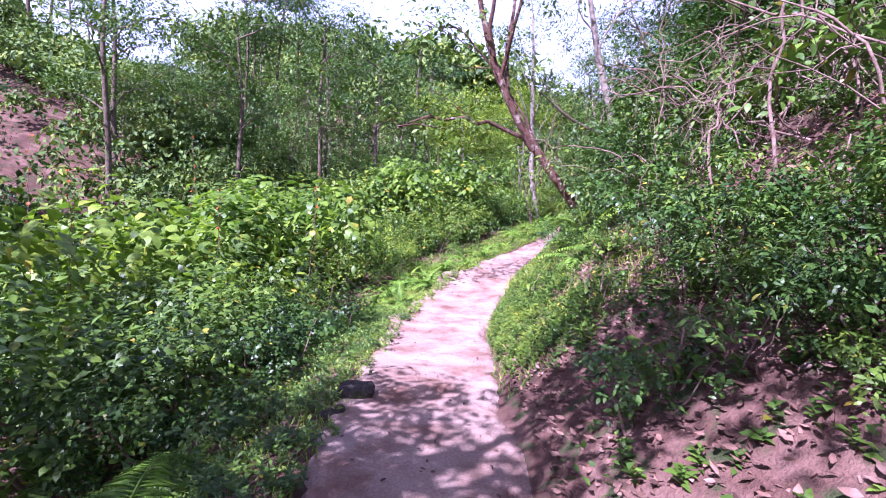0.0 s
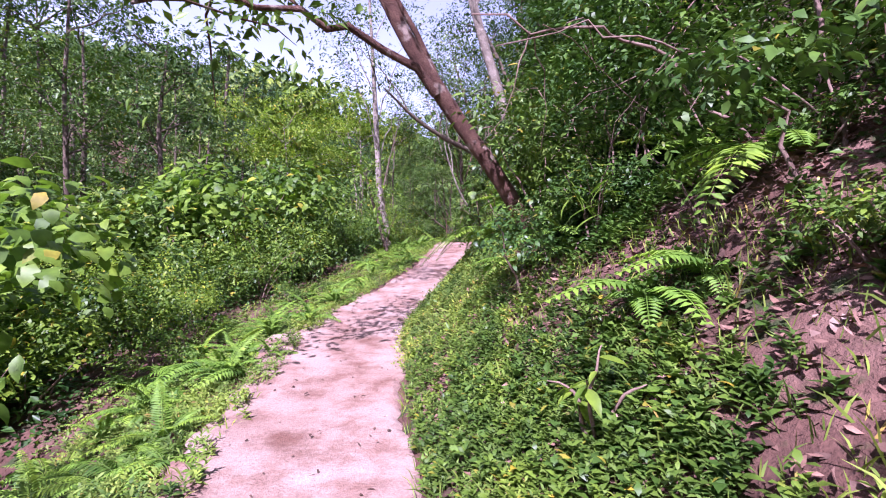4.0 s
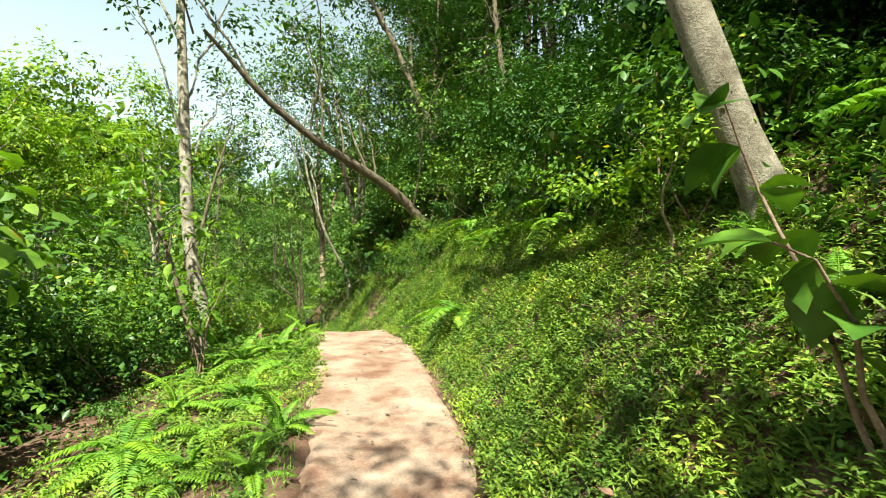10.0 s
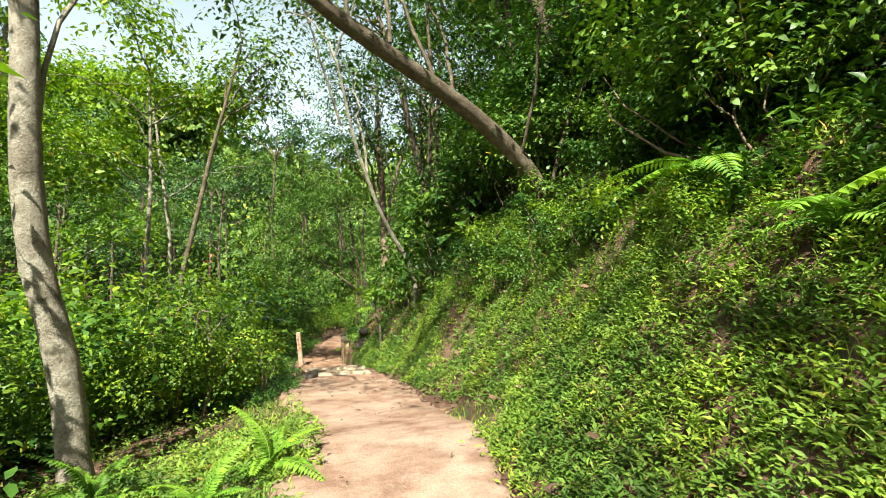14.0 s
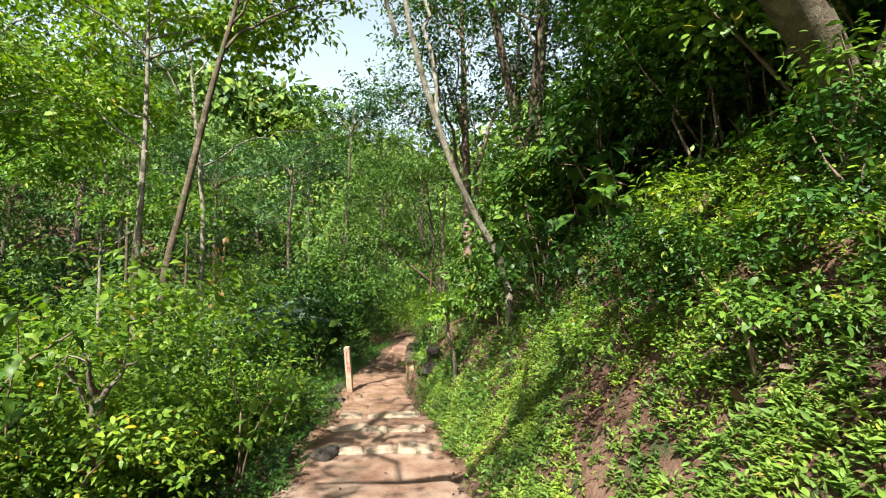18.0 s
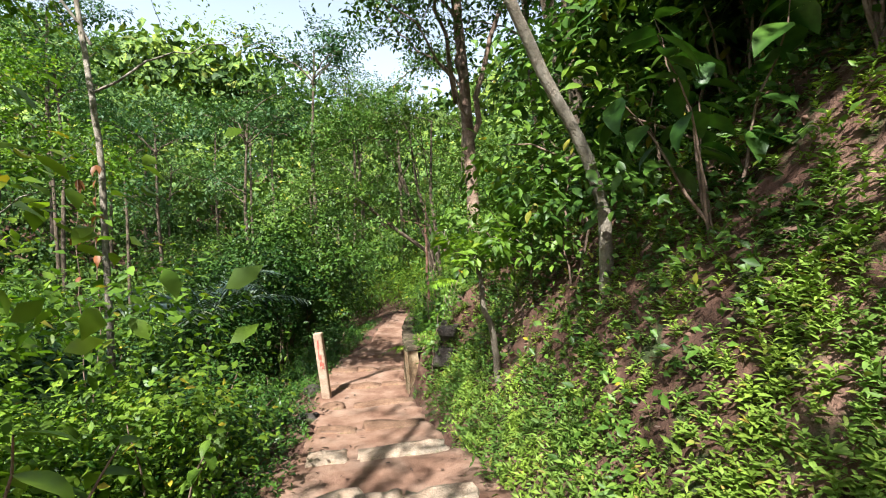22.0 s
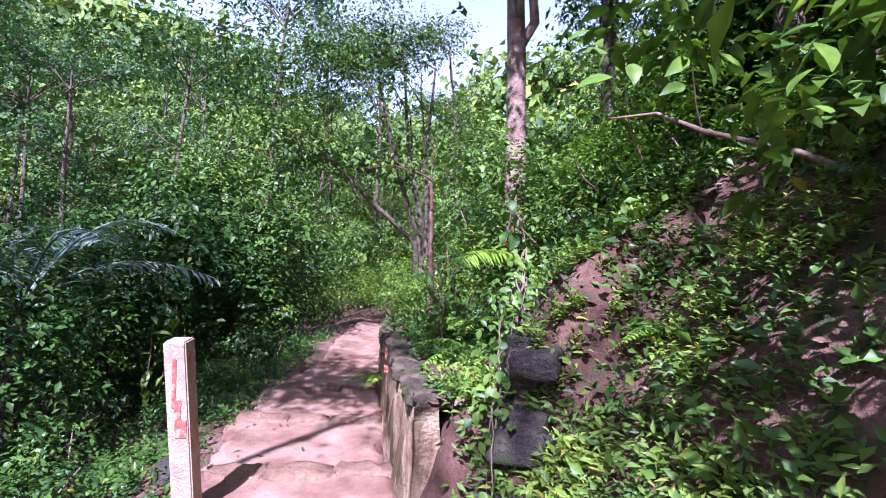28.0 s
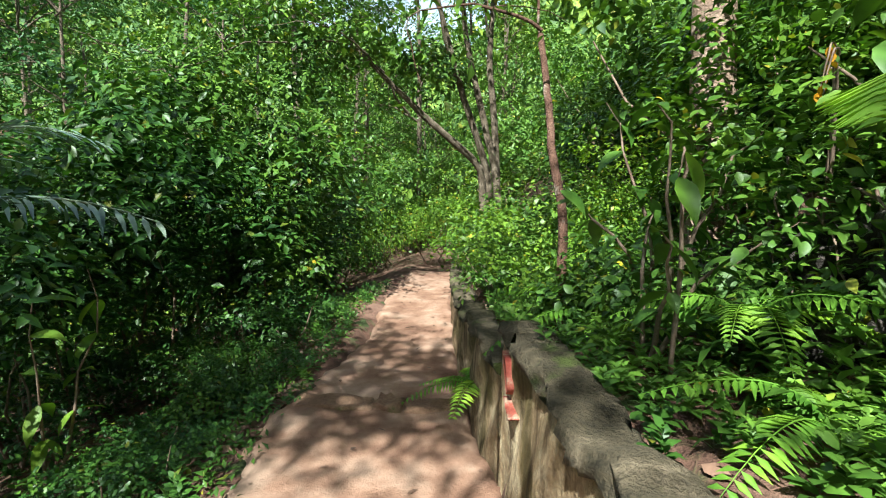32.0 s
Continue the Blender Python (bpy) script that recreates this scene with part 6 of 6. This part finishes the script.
# leafy vines hanging over the rubble stones
g7 = np.random.default_rng(71)
for k in range(26):
    m = seg[-1] * (k + 0.5) / 26
    x, y = np.interp(m, seg, line[:, 0]), np.interp(m, seg, line[:, 1])
    foot = ground_z([(x - 0.1, y - 0.15)])[0]
    a0, b0 = (x + 0.05, y + 0.1, foot + g7.uniform(0.5, 0.75)), (x - 0.12 + g7.normal() * 0.08, y - 0.14, foot + g7.uniform(0.0, 0.3))
    vine = tagged(new("vine"), "trailing vine with small leaves over the stones", "vine", "vines over the stones")
    p = bowed(a0, b0, 9, 0.06, 0.2, 700 + k)
    v, q = tube(p, np.linspace(0.006, 0.003, 9), 4, 0.03, k)
    part("stem", mesh_of("stem", v, [q], M_TWIG, True), vine)
    m = 24
    at = p[g7.integers(0, 9, m)] + g7.normal(size=(m, 3)) * np.array([0.06, 0.04, 0.05])
    way = g7.normal(size=(m, 3)) * np.array([0.8, 0.4, 0.6]) + np.array([-0.3, -0.5, -0.4])
    v, f = leaves(at, way, np.array([-0.4, -0.7, 0.7]) + g7.normal(size=(m, 3)) * 0.3, g7.uniform(0.04, 0.075, m), g7.uniform(0.025, 0.045, m))
    part("foliage", mesh_of("foliage", v, [f], M_LEAF, True), vine)


# ---- blossoms, hanging sprigs and single bright leaves ----
def sprig(label, root_at, ends, leaf, mat, seed, per=8, slim=0.5):
    """A bent twig rising from the ground whose outer end carries hanging leaves, each leaf a part."""
    g = np.random.default_rng(seed)
    ob = tagged(new("sapling"), label, "sapling")
    ob.location = root_at
    lv, lf = leaves(np.zeros((1, 3)), np.array([[1.0, 0, 0]]), np.array([[0, 0, 1.0]]), leaf, leaf * slim, 0.22)
    me = mesh_of("leaf", lv, [lf], mat, True)
    for k, e in enumerate(ends):
        e = np.asarray(e, float) - np.array(root_at)
        p = bowed((0, 0, -0.05), e, 16, 0.35, 0.08, seed + k)
        v, q = tube(p, np.linspace(0.009, 0.002, 16), 4, 0.04, k)
        part("stem", mesh_of("stem", v, [q], M_TWIG, True), ob)
        for m in range(per):
            at = p[15 - m * 6 // per]
            lf_ob = part("leaf", me, ob)
            lf_ob.matrix_basis = pose(*at, g.uniform(-20, 20), g.uniform(25, 75), g.uniform(0, 360)) @ Matrix.Scale(g.uniform(0.7, 1.15), 4)
    return ob


sprig("arching twig with bright hanging leaves over the hollow", on_ground(-2.57, 8.54), [(-1.67, 8.24, 0.58), (-1.47, 8.14, 0.60)], 0.12, M_LEAF_BRIGHT, 801, 9)
for n, (x, y, z) in enumerate([(-2.17, 8.73, 1.7), (-4.91, 9.8, 2.3), (-4.79, 6.41, 1.5), (-5.69, 6.96, 1.95), (-3.3, 7.4, 1.35)]):
    sprig("tall weed with red blossoms among the bushes", on_ground(x - 0.2, y + 0.2), [(x, y, z)], 0.055, M_FLOWER, 810 + n, 9, 0.8)
sprig("orange-flowered weed on the bank by the wall", on_ground(10.9, 31.95), [(10.42, 31.72, 1.22), (10.47, 31.76, 1.26)], 0.04, M_ORANGE, 820, 6, 0.7)
ovate = shrub("ovate_shrub", "leafy shrub with fresh ovate leaves on the bank by the wall", M_LEAF, heap(np.random.default_rng(90), 0.8, 0.75, 8), 130, 7, 0.07, 91, 0.55, 0.35, shape=leaves, smooth=True)
for n, (x, y, sz) in enumerate([(10.75, 31.95, 0.85), (10.45, 32.15, 0.65), (10.85, 32.45, 0.85), (10.6, 32.75, 0.6), (11.1, 32.2, 0.95), (11.0, 33.0, 0.8), (10.35, 31.75, 0.5), (11.15, 31.6, 0.8)]):
    set_down(ovate, (x, y), 77 * n, sz)
ovate.location = on_ground(11.3, 32.7)
# low leafy growth over the bare red bank by the start
g8 = np.random.default_rng(95)
for n in range(11):
    y = 1.5 + 2.1 * n / 10 + g8.uniform(-0.15, 0.15)
    set_down(KINDS[("darksmall", "lance", "darksmall")[n % 3]], at_path(y, g8.uniform(1.15, 2.7)), g8.uniform(0, 360), g8.uniform(0.3, 0.48))
sprig("stem with two pale broad leaves by the wall", on_ground(9.95, 31.8), [(9.67, 31.58, 0.94)], 0.16, M_LEAF_BRIGHT, 821, 2, 0.42)
sprig("sapling tip with reddish young leaves", on_ground(5.6, 30.1), [(5.83, 29.89, 2.55), (5.7, 29.8, 2.4)], 0.13, M_RED_YOUNG, 822, 8, 0.45)
for n, (x, y) in enumerate([(1.3, 2.6), (1.75, 3.4), (1.5, 4.6), (1.9, 5.6), (2.6, 3.3), (2.9, 4.7), (2.5, 7.2), (1.3, 6.6)]):
    spray("leafy weed with light green leaves on the bank", on_ground(x, y), [(-0.12, -0.1, 0.3), (0.1, 0.1, 0.38), (0.12, -0.15, 0.28), (-0.15, 0.12, 0.24)], (0.09, 0.12, 0.075)[n % 3], (M_LEAF, M_LEAF_BRIGHT)[n % 2], 830 + n, (0.75, 0.4, 0.6)[n % 3], 6)


def coconut_palm(x, y, top, reach, seed):
    """A far palm: a thin leaning trunk and a mop of drooping fronds."""
    g = np.random.default_rng(seed)
    foot = on_ground(x, y, -0.2)
    ob = tagged(new("palm"), "tall coconut palm on the far skyline", "palm", "palms on the skyline")
    ob.location = foot
    h = top - foot[2]
    v, q = tube([(0, 0, 0), (0.3, 0.1, h * 0.4), (0.2, 0.3, h * 0.75), (0.5, 0.2, h)], [0.22, 0.17, 0.15, 0.13], 8, 0.04, seed)
    part("trunk", mesh_of("trunk", v, [q], M_BARK, True), ob)
    for k in range(13):
        s = np.linspace(0, 1, 9)
        rise = g.uniform(-0.1, 0.9)
        rib = np.stack([reach * s, 0 * s, reach * (rise * s - (rise + 0.45) * s ** 2)], 1)
        t = np.linspace(0.15, 0.98, 16)
        at = np.stack([np.interp(t, s, rib[:, c]) for c in range(3)], 1)
        pcs = [tube(rib, np.linspace(0.04, 0.01, 9), 4, 0.03, k)]
        for sg in (1, -1):
            pcs.append(slim_leaves(at, np.array([0.5, sg * 0.8, -0.7]) + g.normal(size=at.shape) * 0.1, np.broadcast_to(np.array([0, 0, 1.0]), at.shape), reach * 0.28, 0.09))
        v, f = join(pcs)
        fr = part("frond", mesh_of("frond", v, f, M_FAR), ob)
        fr.matrix_basis = pose(0.5, 0.2, h, 0, 0, k * 27.7 + g.uniform(-8, 8))


coconut_palm(-3.6, 54.2, 17.2, 1.7, 901)
coconut_palm(-14.0, 50.0, 15.0, 2.4, 903)
